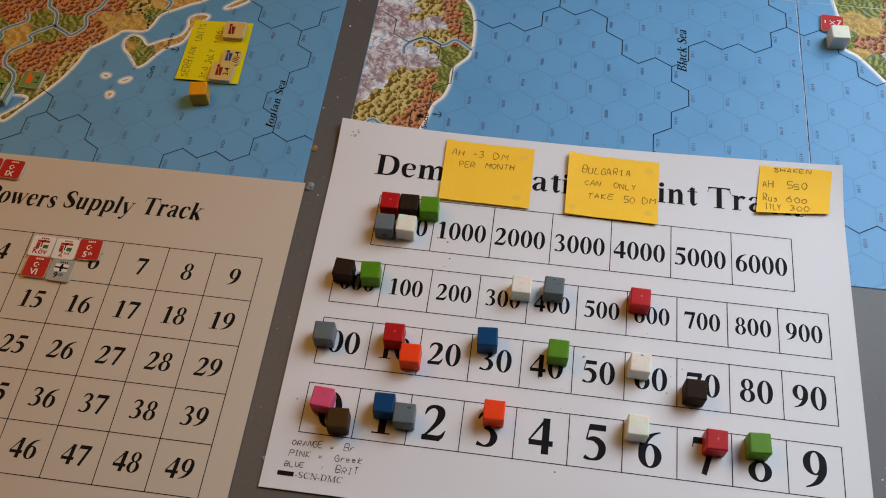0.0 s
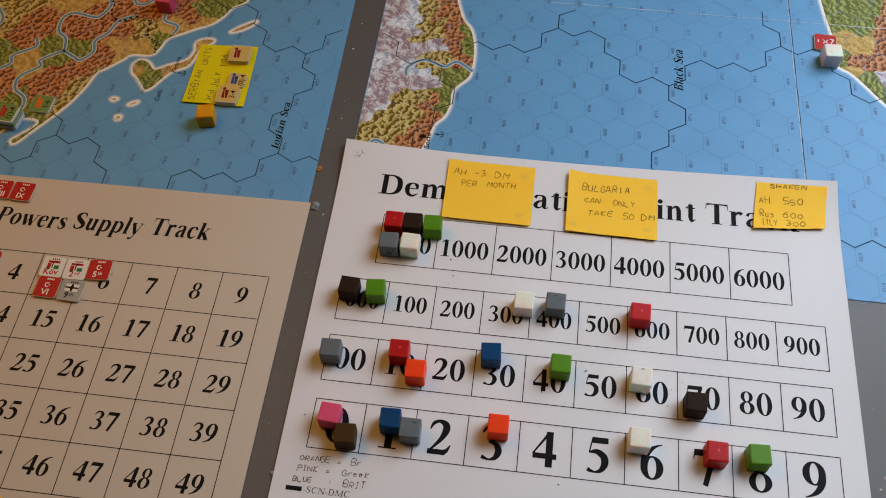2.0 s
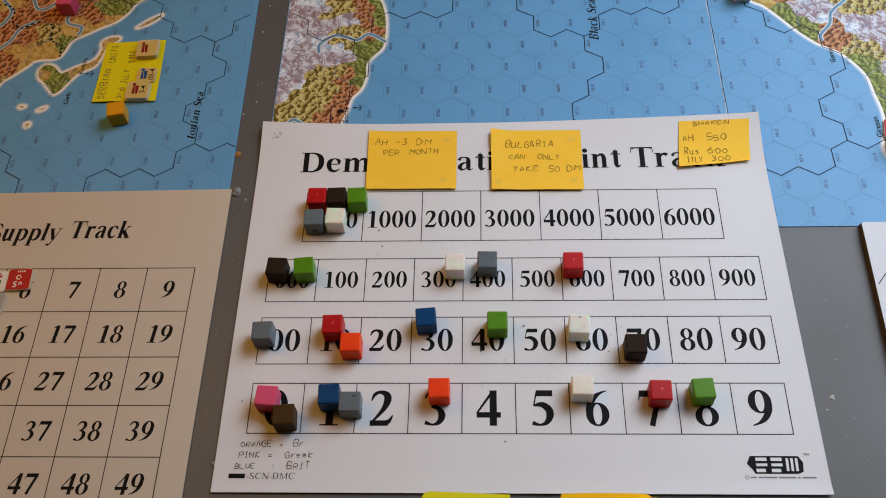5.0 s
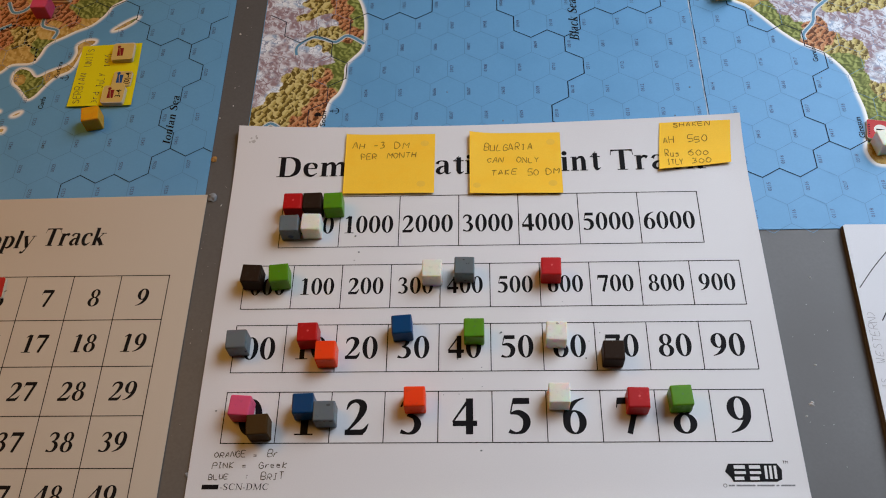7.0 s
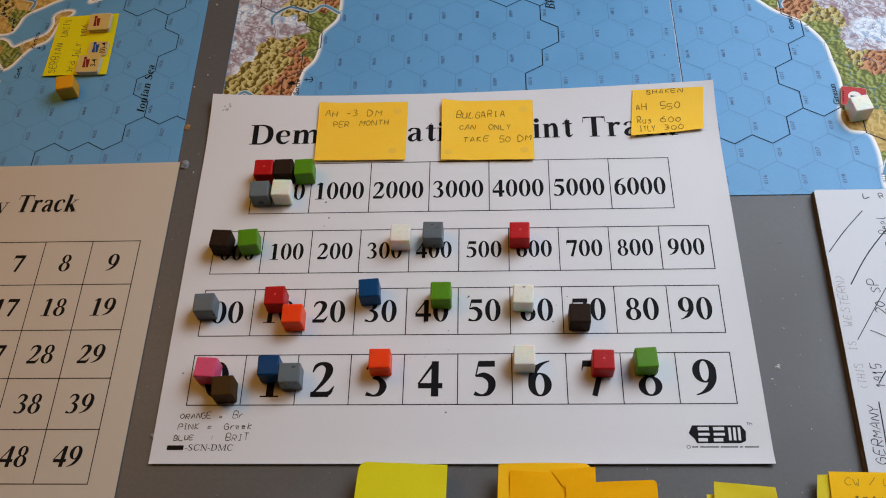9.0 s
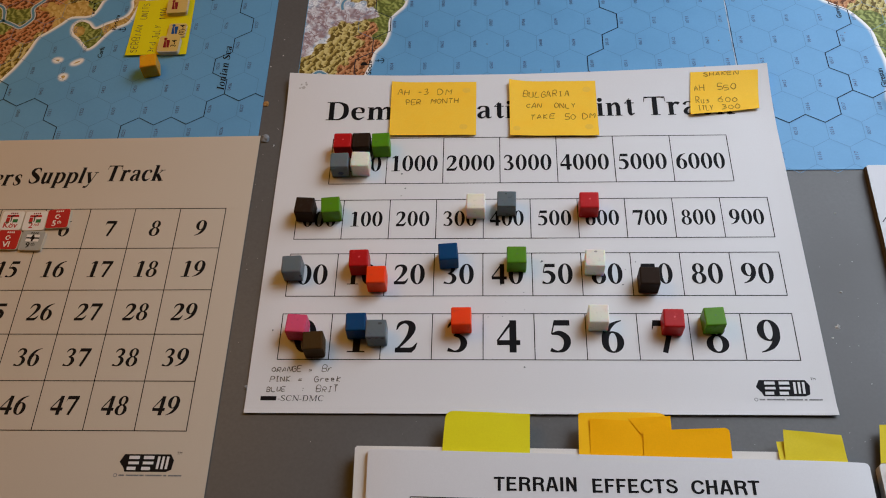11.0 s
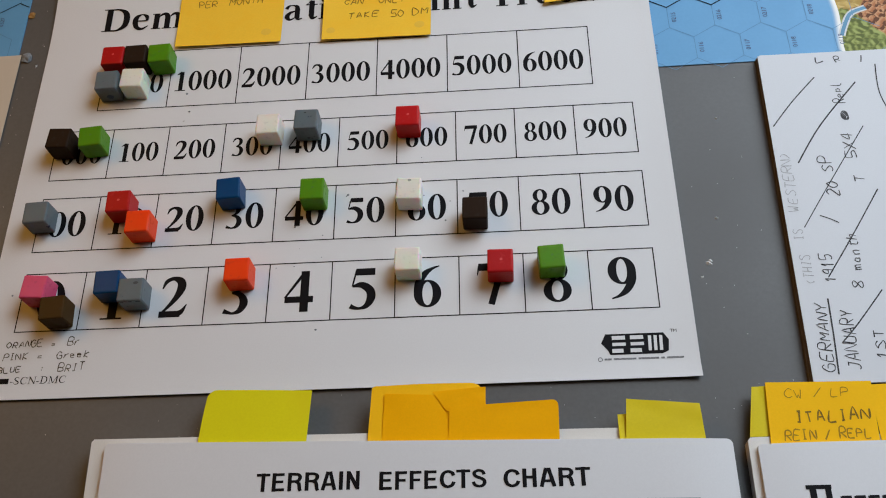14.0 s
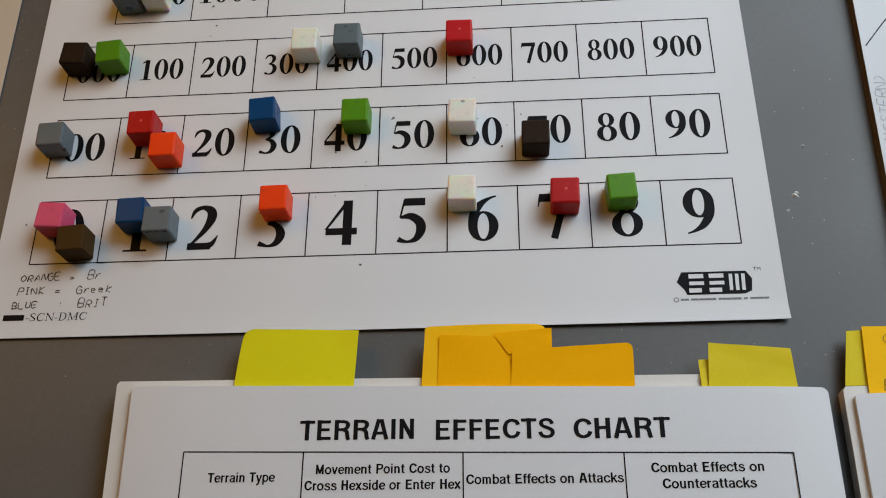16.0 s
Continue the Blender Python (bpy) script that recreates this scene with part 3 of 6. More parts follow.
def written(ink, text, x, y, height, pen=0.00045, rot=0.0, wide=0.95, gap=2.0, seed=1, length=0.0):
    """Hand lettering from x, y on. length: how far it reaches."""
    if length:
        k = (length * 6 / height) / sum((4 * wide + gap) if ch != " " else 4.0 for ch in text)
        wide, gap, blank = wide * min(k, 1.25), gap * k + 4 * wide * (k - min(k, 1.25)), 4.0 * k
    else:
        blank = 4.0
    r = random.Random(seed)
    c, s = math.cos(radians(rot)), math.sin(radians(rot))
    u, along = height / 6, 0.0
    ink.place(0, 0)
    for ch in text:
        lean, rise, small = r.uniform(-0.02, 0.24), r.uniform(-0.3, 0.5), r.uniform(0.74, 1.04)
        for path in HAND.get(ch, "").split():
            pts = [(int(q[0]) * (0.5 + small / 2) + r.uniform(-0.28, 0.28), int(q[1]) * small + rise + r.uniform(-0.28, 0.28)) for q in path.split("-")]
            pts = [((along + (px + lean * py) * wide) * u, py * u) for px, py in pts]
            ink.ribbon([(x + c * a - s * b, y + s * a + c * b, pen * r.uniform(0.6, 1.2)) for a, b in (spline(pts, steps=3) if len(pts) > 2 else pts)])
        along += (4 * wide + gap) if ch != " " else blank
    return ink


LETTERS = {}


def plain_glyph(ch, bold, slant=0.0):
    """A letter of the built-in font as points and triangles, with its advance; capital height about 0.7."""
    bold = 0.0 if ch in "MW" else bold
    key = (ch, bold, slant)
    if key not in LETTERS:
        def flat(text):
            cu = bpy.data.curves.new("letters", "FONT")
            cu.body, cu.offset, cu.shear, cu.resolution_u = text, bold, slant, 2
            ob = bpy.data.objects.new("letters", cu)
            me = bpy.data.meshes.new_from_object(ob)
            v = [(p.co.x, p.co.y) for p in me.vertices]
            f = [tuple(q.vertices) for q in me.polygons]
            bpy.data.objects.remove(ob)
            bpy.data.curves.remove(cu)
            bpy.data.meshes.remove(me)
            return v, f
        v, f = flat(ch)
        two, _ = flat(ch + ch)
        ends = max((p[0] for p in two), default=0) - max((p[0] for p in v), default=0)
        LETTERS[key] = (v, f, ends)
    return LETTERS[key]


def plain(ink, text, x, y, height, rot=0.0, bold=0.0, slant=0.0, centre=False, wide=1.0, space=0.3, length=0.0):
    """Text in the built-in font; height is that of capitals. length: the width that it fills."""
    size = height / 0.69
    c, s = math.cos(radians(rot)), math.sin(radians(rot))
    glyphs = [None if ch == " " else plain_glyph(ch, bold, slant) for ch in text]
    if length:
        wide = length / (sum(space if g is None else g[2] for g in glyphs) * size)
    total = sum(space if g is None else g[2] for g in glyphs) * size * wide
    pen = -total / 2 if centre else 0.0
    for g in glyphs:
        if g is None:
            pen += space * size * wide
            continue
        k = len(ink.v)
        for vx, vy in g[0]:
            a, b = pen + vx * size * wide, vy * size
            ink.v.append((x + c * a - s * b, y + s * a + c * b))
        ink.f += [tuple(k + i for i in q) for q in g[1]]
        pen += g[2] * size * wide
    return ink


# ---- an unseen room added round the table to close it in; dark walls limit bounce
def room():
    lo, hi, x0, x1, y0, y1 = -0.75, 1.75, -1.9, 0.74, -1.6, 1.9

    def plane(name, sx, sy, sz, at, material, label):
        bm = box(sx, sy, sz, base=False)
        bmesh.ops.translate(bm, vec=at, verts=bm.verts)
        ob = part(name, bm, material, None)
        return tagged(ob, label, name.split("_")[0], "", "structure")

    cx, cy, dx, dy, h = (x0 + x1) / 2, (y0 + y1) / 2, x1 - x0, y1 - y0, hi - lo
    plane("floor", dx + 0.2, dy + 0.2, 0.1, (cx, cy, lo - 0.05), FLOOR, "unseen brown floor added under the table")
    plane("ceiling", dx + 0.2, dy + 0.2, 0.1, (cx, cy, hi + 0.05), WALL, "unseen plain ceiling added over the table")
    plane("wall_west", 0.1, dy, h, (x0 - 0.05, cy, lo + h / 2), WALL, "unseen plain wall added round the table")
    plane("wall_north", dx, 0.1, h, (cx, y1 + 0.05, lo + h / 2), WALL, "unseen plain wall added round the table")
    plane("wall_south", dx, 0.1, h, (cx, y0 - 0.05, lo + h / 2), WALL, "unseen plain wall added round the table")
    # the window wall, open where the daylight comes in
    wy0, wy1, wz0, wz1 = -0.05, 0.95, 0.12, 1.10
    plane("wall_east", 0.1, dy, wz0 - lo, (x1 + 0.05, cy, (wz0 + lo) / 2), WALL, "unseen plain wall added below the window")
    plane("wall_east", 0.1, dy, hi - wz1, (x1 + 0.05, cy, (wz1 + hi) / 2), WALL, "unseen plain wall added above the window")
    plane("wall_east", 0.1, wy0 - y0, wz1 - wz0, (x1 + 0.05, (wy0 + y0) / 2, (wz0 + wz1) / 2), WALL, "unseen plain wall added beside the window")
    plane("wall_east", 0.1, y1 - wy1, wz1 - wz0, (x1 + 0.05, (wy1 + y1) / 2, (wz0 + wz1) / 2), WALL, "unseen plain wall added beside the window")


room()


def table():
    t = thing("table", pose(-0.05, 0.05, -0.75), "grey smooth-topped table strewn with game maps and charts", "table")
    bm = box(1.5, 1.1, 0.03, 0.004, 3)
    bmesh.ops.translate(bm, vec=(0, 0, 0.7192), verts=bm.verts)
    part("tabletop", bm, TABLE, t)
    for sx in (-1, 1):
        for sy in (-1, 1):
            bm = box(0.05, 0.05, 0.7192, 0.004)
            bmesh.ops.translate(bm, vec=(sx * 0.66, sy * 0.46, 0), verts=bm.verts)
            part("leg", bm, TABLE, t)


table()
DESK = -0.0008          # table top
MAP_TOP = -0.0003


# ---- the two hex maps
class Hexes:
    """A lattice of upright hexes: the left side of column c in row r."""

    def __init__(self, x, y, dx, dy, r0, c0, tilt=0.0):
        self.tilt, self.x, self.y, self.dx, self.dy, self.r0, self.c0 = tilt, x, y, dx, dy, r0, c0

    def left(self, r, c):
        x = (c - self.c0) * self.dx + (self.dx / 2 if (r - self.r0) % 2 else 0)
        return self.x + x, self.y + (r - self.r0) * self.dy + self.tilt * x

    def corners(self, r, c):
        x, y = self.left(r, c)
        w, e = self.dx / 2, self.dy / 3
        k = self.tilt * w
        return [(x, y - e), (x + w, y - 2 * e + k), (x + 2 * w, y - e + 2 * k), (x + 2 * w, y + e + 2 * k), (x + w, y + 2 * e + k), (x, y + e)]

    def nearest(self, px, py):
        r = round((py - self.y - self.tilt * (px - self.x)) / self.dy) + self.r0
        best = None
        for rr in (r - 1, r, r + 1):
            for c in range(-8, 40):
                x, y = self.left(rr, c)
                if abs(x - px) < 2 * self.dx:
                    for q in self.corners(rr, c):
                        d = (q[0] - px) ** 2 + (q[1] - py) ** 2
                        if best is None or d < best[0]:
                            best = (d, q)
        return best[1]


def inside(px, py, poly):
    """Which of the points lie in the polygon."""
    hit = np.zeros(px.shape, bool)
    for (x1, y1), (x2, y2) in zip(poly, poly[1:] + poly[:1]):
        cross = (y1 > py) != (y2 > py)
        with np.errstate(divide="ignore", invalid="ignore"):
            hit ^= cross & (px < (x2 - x1) * (py - y1) / (y2 - y1) + x1)
    return hit


def land(parent, outline, seeds, hexes, name="land", step=0.0007, clip=None):
    """Printed ground inside an outline, each hex of one kind: r rough, w wooded, h high, o open hills, c clear."""
    poly = [(float(p[0]), float(p[1])) for p in outline]
    xs, ys = [p[0] for p in poly], [p[1] for p in poly]
    gx, gy = np.arange(min(xs), max(xs) + step, step), np.arange(min(ys), max(ys) + step, step)
    X, Y = np.meshgrid(gx, gy)
    keep = inside(X[:-1, :-1] + step / 2, Y[:-1, :-1] + step / 2, poly)
    n = len(gx)
    idx = np.argwhere(keep)
    used = np.zeros(X.size, bool)
    quads = np.array([(j * n + i, j * n + i + 1, (j + 1) * n + i + 1, (j + 1) * n + i) for j, i in idx])
    used[quads.ravel()] = True
    remap = np.cumsum(used) - 1
    px, py = X.ravel()[used], Y.ravel()[used]
    me = bpy.data.meshes.new(name)
    inv = world_of(parent).inverted()
    me.from_pydata([tuple(inv @ Vector((a, b, MAP_TOP + 0.00003))) for a, b in zip(px, py)], [], remap[quads].tolist())
    me.materials.append(LAND)
    # kind of ground: nearest seed, with ragged borders between kinds
    wx = np.array([noise.noise((a * 160, b * 160, 3.0)) for a, b in zip(px, py)]) * 0.004
    wy = np.array([noise.noise((a * 160, b * 160, 9.0)) for a, b in zip(px, py)]) * 0.004
    sx, sy = np.array([s[0] for s in seeds]), np.array([s[1] for s in seeds])
    d = (px + wx)[:, None] - sx[None], (py + wy)[:, None] - sy[None]
    kind = np.argmin(d[0] ** 2 + d[1] ** 2, axis=1)
    code = np.array([["rwhoc".index(s[2])] for s in seeds])[:, 0][kind]
    a = me.attributes.new("terrain", "FLOAT_COLOR", "POINT")
    cols = np.zeros((len(px), 4), np.float32)
    for k in range(3):
        cols[:, k] = code == k
    cols[:, 3] = 1
    a.data.foreach_set("color", cols.ravel())
    h = me.attributes.new("hills", "FLOAT", "POINT")
    h.data.foreach_set("value", (code == 3).astype(np.float32))
    ob = new(name, me)
    ob.parent = parent
    return ob


def coast(parent, line, closed=False, glow=0.0026, side=1):
    """The pale band of a printed shore, fading out into the sea."""
    pts = spline(line, closed, 4)
    n = len(pts)
    bands = ((-0.0007, 0.8, 6e-5), (-0.0003, 1.0, 7e-5), (0.0004, 0.92, 6e-5), (0.35 * glow + 0.0004, 0.42, 5e-5), (0.7 * glow, 0.12, 4e-5), (glow, 0.0, 2.5e-5))
    v, fade = [], []
    for i in range(n):
        a, b = (pts[i - 1] if closed or i else pts[0]), (pts[(i + 1) % n] if closed or i < n - 1 else pts[-1])
        d = b - a
        h = math.hypot(*d) or 1
        nx, ny = side * d[1] / h, -side * d[0] / h
        for off, f, z in bands:
            v.append((pts[i][0] + nx * off, pts[i][1] + ny * off, MAP_TOP + z))
            fade.append(f)
    k, faces = len(bands), []
    for i in range(n if closed else n - 1):
        j = (i + 1) % n
        for s in range(k - 1):
            q = (i * k + s, j * k + s, j * k + s + 1, i * k + s + 1)
            faces.append(q if side < 0 else q[::-1])
    ob = mesh_object("shoreline", v, faces, SEA, parent, "pale printed shoreline")
    at = ob.data.attributes.new("fade", "FLOAT", "POINT")
    at.data.foreach_set("value", fade)
    return ob


def river(parent, pts, w=0.0016):
    p = spline(pts, steps=5)
    Ink().ribbon([(*q, w * 1.9) for q in p]).done("river_bank", BANK, parent, MAP_TOP + 0.00008)
    Ink().ribbon([(*q, w) for q in p]).done("river", RIVER, parent, MAP_TOP + 0.0001)


def borders(parent, hexes, lines, w=0.00055):
    for line in lines:
        ink = Ink()
        pts = [hexes.nearest(*p) for p in line]
        for a, b in zip(pts, pts[1:]):
            if a != b:
                d = Vector(b) - Vector(a)
                d = d.normalized() * w * 0.4
                ink.line((a[0] - d.x, a[1] - d.y), (b[0] + d.x, b[1] + d.y), w)
        ink.done("zone_border", BLUEINK, parent, MAP_TOP + 0.00012, "dark printed zone border")


def hex_print(parent, hexes, rows, cols, x0, x1, y0, y1, skip=()):
    """Thin hex sides and the four-figure numbers, read from below upwards."""
    lines, numbers, seen = Ink(), Ink(), set()
    for r in rows:
        for c in cols:
            cs = hexes.corners(r, c)
            for a, b in zip(cs, cs[1:] + cs[:1]):
                key = tuple(sorted((tuple(round(k, 4) for k in a), tuple(round(k, 4) for k in b))))
                mx, my = (a[0] + b[0]) / 2, (a[1] + b[1]) / 2
                if key in seen or not (x0 < mx < x1 and y0 < my < y1):
                    continue
                seen.add(key)
                lines.line(a, b, 0.00022)
            x, y = hexes.left(r, c)
            if x0 < x - 0.001 and x + 0.004 < x1 and y0 + 0.004 < y < y1 and not any(inside(np.array([x + 0.002]), np.array([y]), k)[0] for k in skip):
                plain(numbers, "%02d%02d" % (r, c), x + 0.0035, y, 0.0020, 90, 0.004, centre=True, length=0.0058)
    tagged(lines.done("hex_pattern", HEXLINE, parent, MAP_TOP + 0.00009, "thin printed hexagon lines"), kind="stuff")
    tagged(numbers.done("hex_numbering", HEXNUM, parent, MAP_TOP + 0.00011, "tiny printed hex numbers"), kind="stuff")


def anchor_mark(parent, x, y, s=0.0045):
    k = Ink(x, y, s, 90)
    k.line((0, -0.5), (0, 0.42), 0.12).line((-0.25, 0.25), (0.25, 0.25), 0.1).ring(0, 0.5, 0.14, 0.14, 0.07, 0.07)
    k.ribbon([(*q, 0.12) for q in spline([(-0.45, -0.15), (-0.3, -0.42), (0, -0.52), (0.3, -0.42), (0.45, -0.15)])])
    k.done("anchor_mark", BLUEINK, parent, MAP_TOP + 0.00013)


def place_name(parent, text, x, y, h, slant=0.25, bold=0.012, length=0.0, rot=90):
    if "Sea" not in text:
        plain(Ink(), text, x, y, h, rot, bold, slant, length=length).done("place_name", INK, parent, MAP_TOP + 0.00014)
        return
    ink, c, s = Ink(), math.cos(radians(rot)), math.sin(radians(rot))
    k = length / serif(Ink(), text, 0, 0, h)
    serif(ink, text, 0, 0, h, slant=slant, wide=k, light=0.95)
    ink.v = [(x + c * a - s * b, y + s * a + c * b) for a, b in ink.v]
    ink.done("place_name", INK, parent, MAP_TOP + 0.00014)


def west_map():
    base = m = thing("game_map", pose(-0.30, 0.16, DESK), "blue and brown printed hex game map lying flat", "game map", "maps")
    x0, x1, y0, y1 = -0.62, -0.1567, -0.02, 0.42
    m = part("map_sheet", local(slab([(x0, y0), (x1 + 0.0022, y0), (x1 - 0.0034, y1), (x0, y1)], DESK, MAP_TOP, cells=4), m), SEA, m)
    hx = Hexes(-0.1906, 0.0840, 0.01964, 0.01711, 3, 26, 0.014)
    shore = [(-0.47, 0.060), (-0.41, 0.078), (-0.370, 0.088), (-0.356, 0.090), (-0.351, 0.095), (-0.347, 0.102), (-0.339, 0.104), (-0.333, 0.102), (-0.337, 0.095),
             (-0.3445, 0.087), (-0.341, 0.0845), (-0.333, 0.096), (-0.325, 0.108), (-0.318, 0.120), (-0.313, 0.133), (-0.310, 0.144), (-0.304, 0.150), (-0.297, 0.157),
             (-0.292, 0.162), (-0.280, 0.163), (-0.276, 0.169), (-0.273, 0.178), (-0.263, 0.185), (-0.257, 0.189), (-0.248, 0.194), (-0.241, 0.203), (-0.238, 0.210),
             (-0.230, 0.217), (-0.229, 0.228), (-0.222, 0.245), (-0.225, 0.27)]
    body = [tuple(p) for p in spline(shore, steps=4)] + [(-0.25, 0.34), (-0.47, 0.34)]
    seeds = [(-0.315, 0.128, "o"), (-0.304, 0.140, "o"), (-0.322, 0.117, "o"), (-0.345, 0.157, "w"), (-0.329, 0.163, "w"), (-0.355, 0.15, "c"), (-0.287, 0.171, "c"), (-0.299, 0.164, "c"),
             (-0.303, 0.172, "c"), (-0.352, 0.204, "c"), (-0.340, 0.212, "c"), (-0.252, 0.206, "w"), (-0.243, 0.212, "w"), (-0.262, 0.196, "r"), (-0.253, 0.194, "c"), (-0.263, 0.188, "c"),
             (-0.372, 0.200, "o"), (-0.380, 0.215, "o"), (-0.360, 0.215, "o"), (-0.340, 0.104, "w"), (-0.348, 0.110, "w"), (-0.360, 0.1, "w"), (-0.330, 0.180, "r"), (-0.320, 0.150, "r"), (-0.335, 0.135, "r"),
             (-0.335, 0.120, "r"), (-0.305, 0.180, "r"), (-0.300, 0.205, "r"), (-0.280, 0.205, "r"), (-0.275, 0.190, "c"), (-0.290, 0.182, "o"), (-0.320, 0.200, "r"), (-0.355, 0.185, "r"),
             (-0.370, 0.170, "r"), (-0.375, 0.155, "w"), (-0.370, 0.130, "r"), (-0.385, 0.180, "o"), (-0.270, 0.225, "r"), (-0.25, 0.225, "w"), (-0.31, 0.225, "r"), (-0.312, 0.158, "r"),
             (-0.34, 0.235, "r"), (-0.365, 0.19, "r"), (-0.295, 0.235, "o"), (-0.39, 0.2, "o"), (-0.325, 0.213, "c"), (-0.285, 0.215, "c"), (-0.279, 0.178, "w")]
    land(m, body, seeds, hx)
    coast(m, shore)
    isle = [(-0.288, 0.148), (-0.289, 0.155), (-0.285, 0.159), (-0.279, 0.157), (-0.274, 0.152), (-0.267, 0.156), (-0.256, 0.162), (-0.253, 0.170), (-0.254, 0.177),
            (-0.249, 0.181), (-0.243, 0.181), (-0.243, 0.178), (-0.249, 0.172), (-0.251, 0.163), (-0.254, 0.156), (-0.262, 0.151), (-0.267, 0.144), (-0.271, 0.137),
            (-0.275, 0.134), (-0.278, 0.137), (-0.283, 0.143)]
    land(m, [tuple(p) for p in spline(isle, True, 4)], [(-0.286, 0.150, "c"), (-0.276, 0.146, "w"), (-0.283, 0.157, "w"), (-0.262, 0.155, "c"), (-0.25, 0.175, "c")], hx, "island")
    coast(m, isle, True, side=-1)
    for cx, cy, rx, ry, turn in ((-0.292, 0.125, 0.0022, 0.0013, 0), (-0.279, 0.123, 0.0032, 0.0012, 30), (-0.285, 0.111, 0.0018, 0.0020, 10), (-0.226, 0.194, 0.0095, 0.0020, 38)):
        c, s = math.cos(radians(turn)), math.sin(radians(turn))
        ring = []
        for k in range(10):
            a = 2 * math.pi * k / 10
            u, w = rx * math.cos(a) * (1 + 0.15 * math.sin(3 * a)), ry * math.sin(a)
            ring.append((cx + c * u - s * w, cy + s * u + c * w))
        land(m, [tuple(p) for p in spline(ring, True, 3)], [(cx, cy, "c"), (cx + 0.006, cy + 0.004, "w")], hx, "islet", 0.0004)
        coast(m, ring, True)
    river(m, [(-0.331, 0.226), (-0.328, 0.216), (-0.320, 0.205), (-0.324, 0.193), (-0.330, 0.192), (-0.342, 0.194), (-0.348, 0.189), (-0.347, 0.177), (-0.340, 0.171), (-0.337, 0.159)])
    river(m, [(-0.337, 0.160), (-0.329, 0.156), (-0.324, 0.154), (-0.318, 0.162), (-0.320, 0.171), (-0.314, 0.179), (-0.310, 0.190), (-0.301, 0.196)])
    river(m, [(-0.337, 0.161), (-0.350, 0.151), (-0.348, 0.146), (-0.358, 0.136), (-0.357, 0.126), (-0.349, 0.120), (-0.347, 0.112), (-0.352, 0.106)])
    river(m, [(-0.359, 0.169), (-0.357, 0.162), (-0.369, 0.153), (-0.368, 0.146), (-0.378, 0.138)])
    river(m, [(-0.281, 0.202), (-0.280, 0.194), (-0.270, 0.190), (-0.271, 0.183)])
    river(m, [(-0.396, 0.195), (-0.388, 0.184), (-0.390, 0.176)])
    river(m, [(-0.308, 0.216), (-0.303, 0.207), (-0.296, 0.208), (-0.290, 0.216)])
    hex_print(m, hx, range(1, 14), range(14, 29), -0.42, x1 - 0.001, 0.03, 0.27, [body])
    borders(m, hx, [
        [(-0.1906, 0.0779), (-0.1905, 0.0898), (-0.1803, 0.0953), (-0.171, 0.0898), (-0.1611, 0.0955)],
        [(-0.1803, 0.0953), (-0.1807, 0.1065), (-0.1905, 0.1113), (-0.1904, 0.124), (-0.1806, 0.1294), (-0.1808, 0.1404), (-0.1709, 0.1466), (-0.1707, 0.1579), (-0.1806, 0.1641),
         (-0.1807, 0.1747), (-0.1904, 0.1807), (-0.2007, 0.1748), (-0.2105, 0.1801), (-0.2102, 0.1922), (-0.2198, 0.1985), (-0.2199, 0.2080), (-0.2287, 0.2131), (-0.2386, 0.2082),
         (-0.2488, 0.2134), (-0.2583, 0.2071), (-0.2575, 0.1959)],
        [(-0.1806, 0.1747), (-0.1709, 0.1800), (-0.1709, 0.1915), (-0.161, 0.197)],
        [(-0.3451, 0.0727), (-0.3374, 0.0685), (-0.3281, 0.0747), (-0.3281, 0.0858), (-0.3183, 0.0916), (-0.3189, 0.1034), (-0.3287, 0.11)],
        [(-0.3183, 0.0916), (-0.3088, 0.0868), (-0.2989, 0.0923), (-0.2897, 0.0871), (-0.2889, 0.0751), (-0.2798, 0.0701), (-0.2798, 0.059)],
        [(-0.2399, 0.0600), (-0.2405, 0.0708), (-0.2302, 0.0767), (-0.2203, 0.0718), (-0.2103, 0.0772), (-0.2006, 0.0720), (-0.1902, 0.0778)],
    ], 0.0005)
    Ink().line((-0.1611, 0.0953), (-0.1563, 0.0928), 0.0005).done("zone_border", BLUEINK, m, MAP_TOP + 0.00012)
    dash = Ink()
    for run in ([(-0.3483, 0.2106), (-0.3400, 0.2074), (-0.3309, 0.2114), (-0.3231, 0.2104), (-0.3181, 0.2047), (-0.3174, 0.1964), (-0.3101, 0.1902), (-0.3042, 0.1932), (-0.2972, 0.1962)],
                [(-0.2930, 0.1946), (-0.2891, 0.1909), (-0.2880, 0.1810), (-0.2838, 0.1766), (-0.2799, 0.1751), (-0.2788, 0.1693), (-0.2780, 0.1640)]):
        trail = spline(run, steps=4)
        for a, b in list(zip(trail, trail[1:]))[::2]:
            dash.line(tuple(a), tuple(b), 0.0013)
    dash.done("country_border", INK, m, MAP_TOP + 0.00013, "dashed black country border")
    place_name(m, "Ionian Sea", -0.1815, 0.0982, 0.0047, 0.3, 0.020, 0.0365)
    place_name(m, "Corfu", -0.2640, 0.1262, 0.0030, 0.2, 0.012, 0.0095)
    place_name(m, "Kerkira", -0.2600, 0.1500, 0.0028, 0.1, 0.012, 0.0135)
    anchor_mark(m, -0.2560, 0.1505)
    base.matrix_basis = Matrix.Translation((-0.0025, -0.0013, 0)) @ Matrix.Diagonal((0.98, 1, 1, 1)) @ base.matrix_basis


west_map()


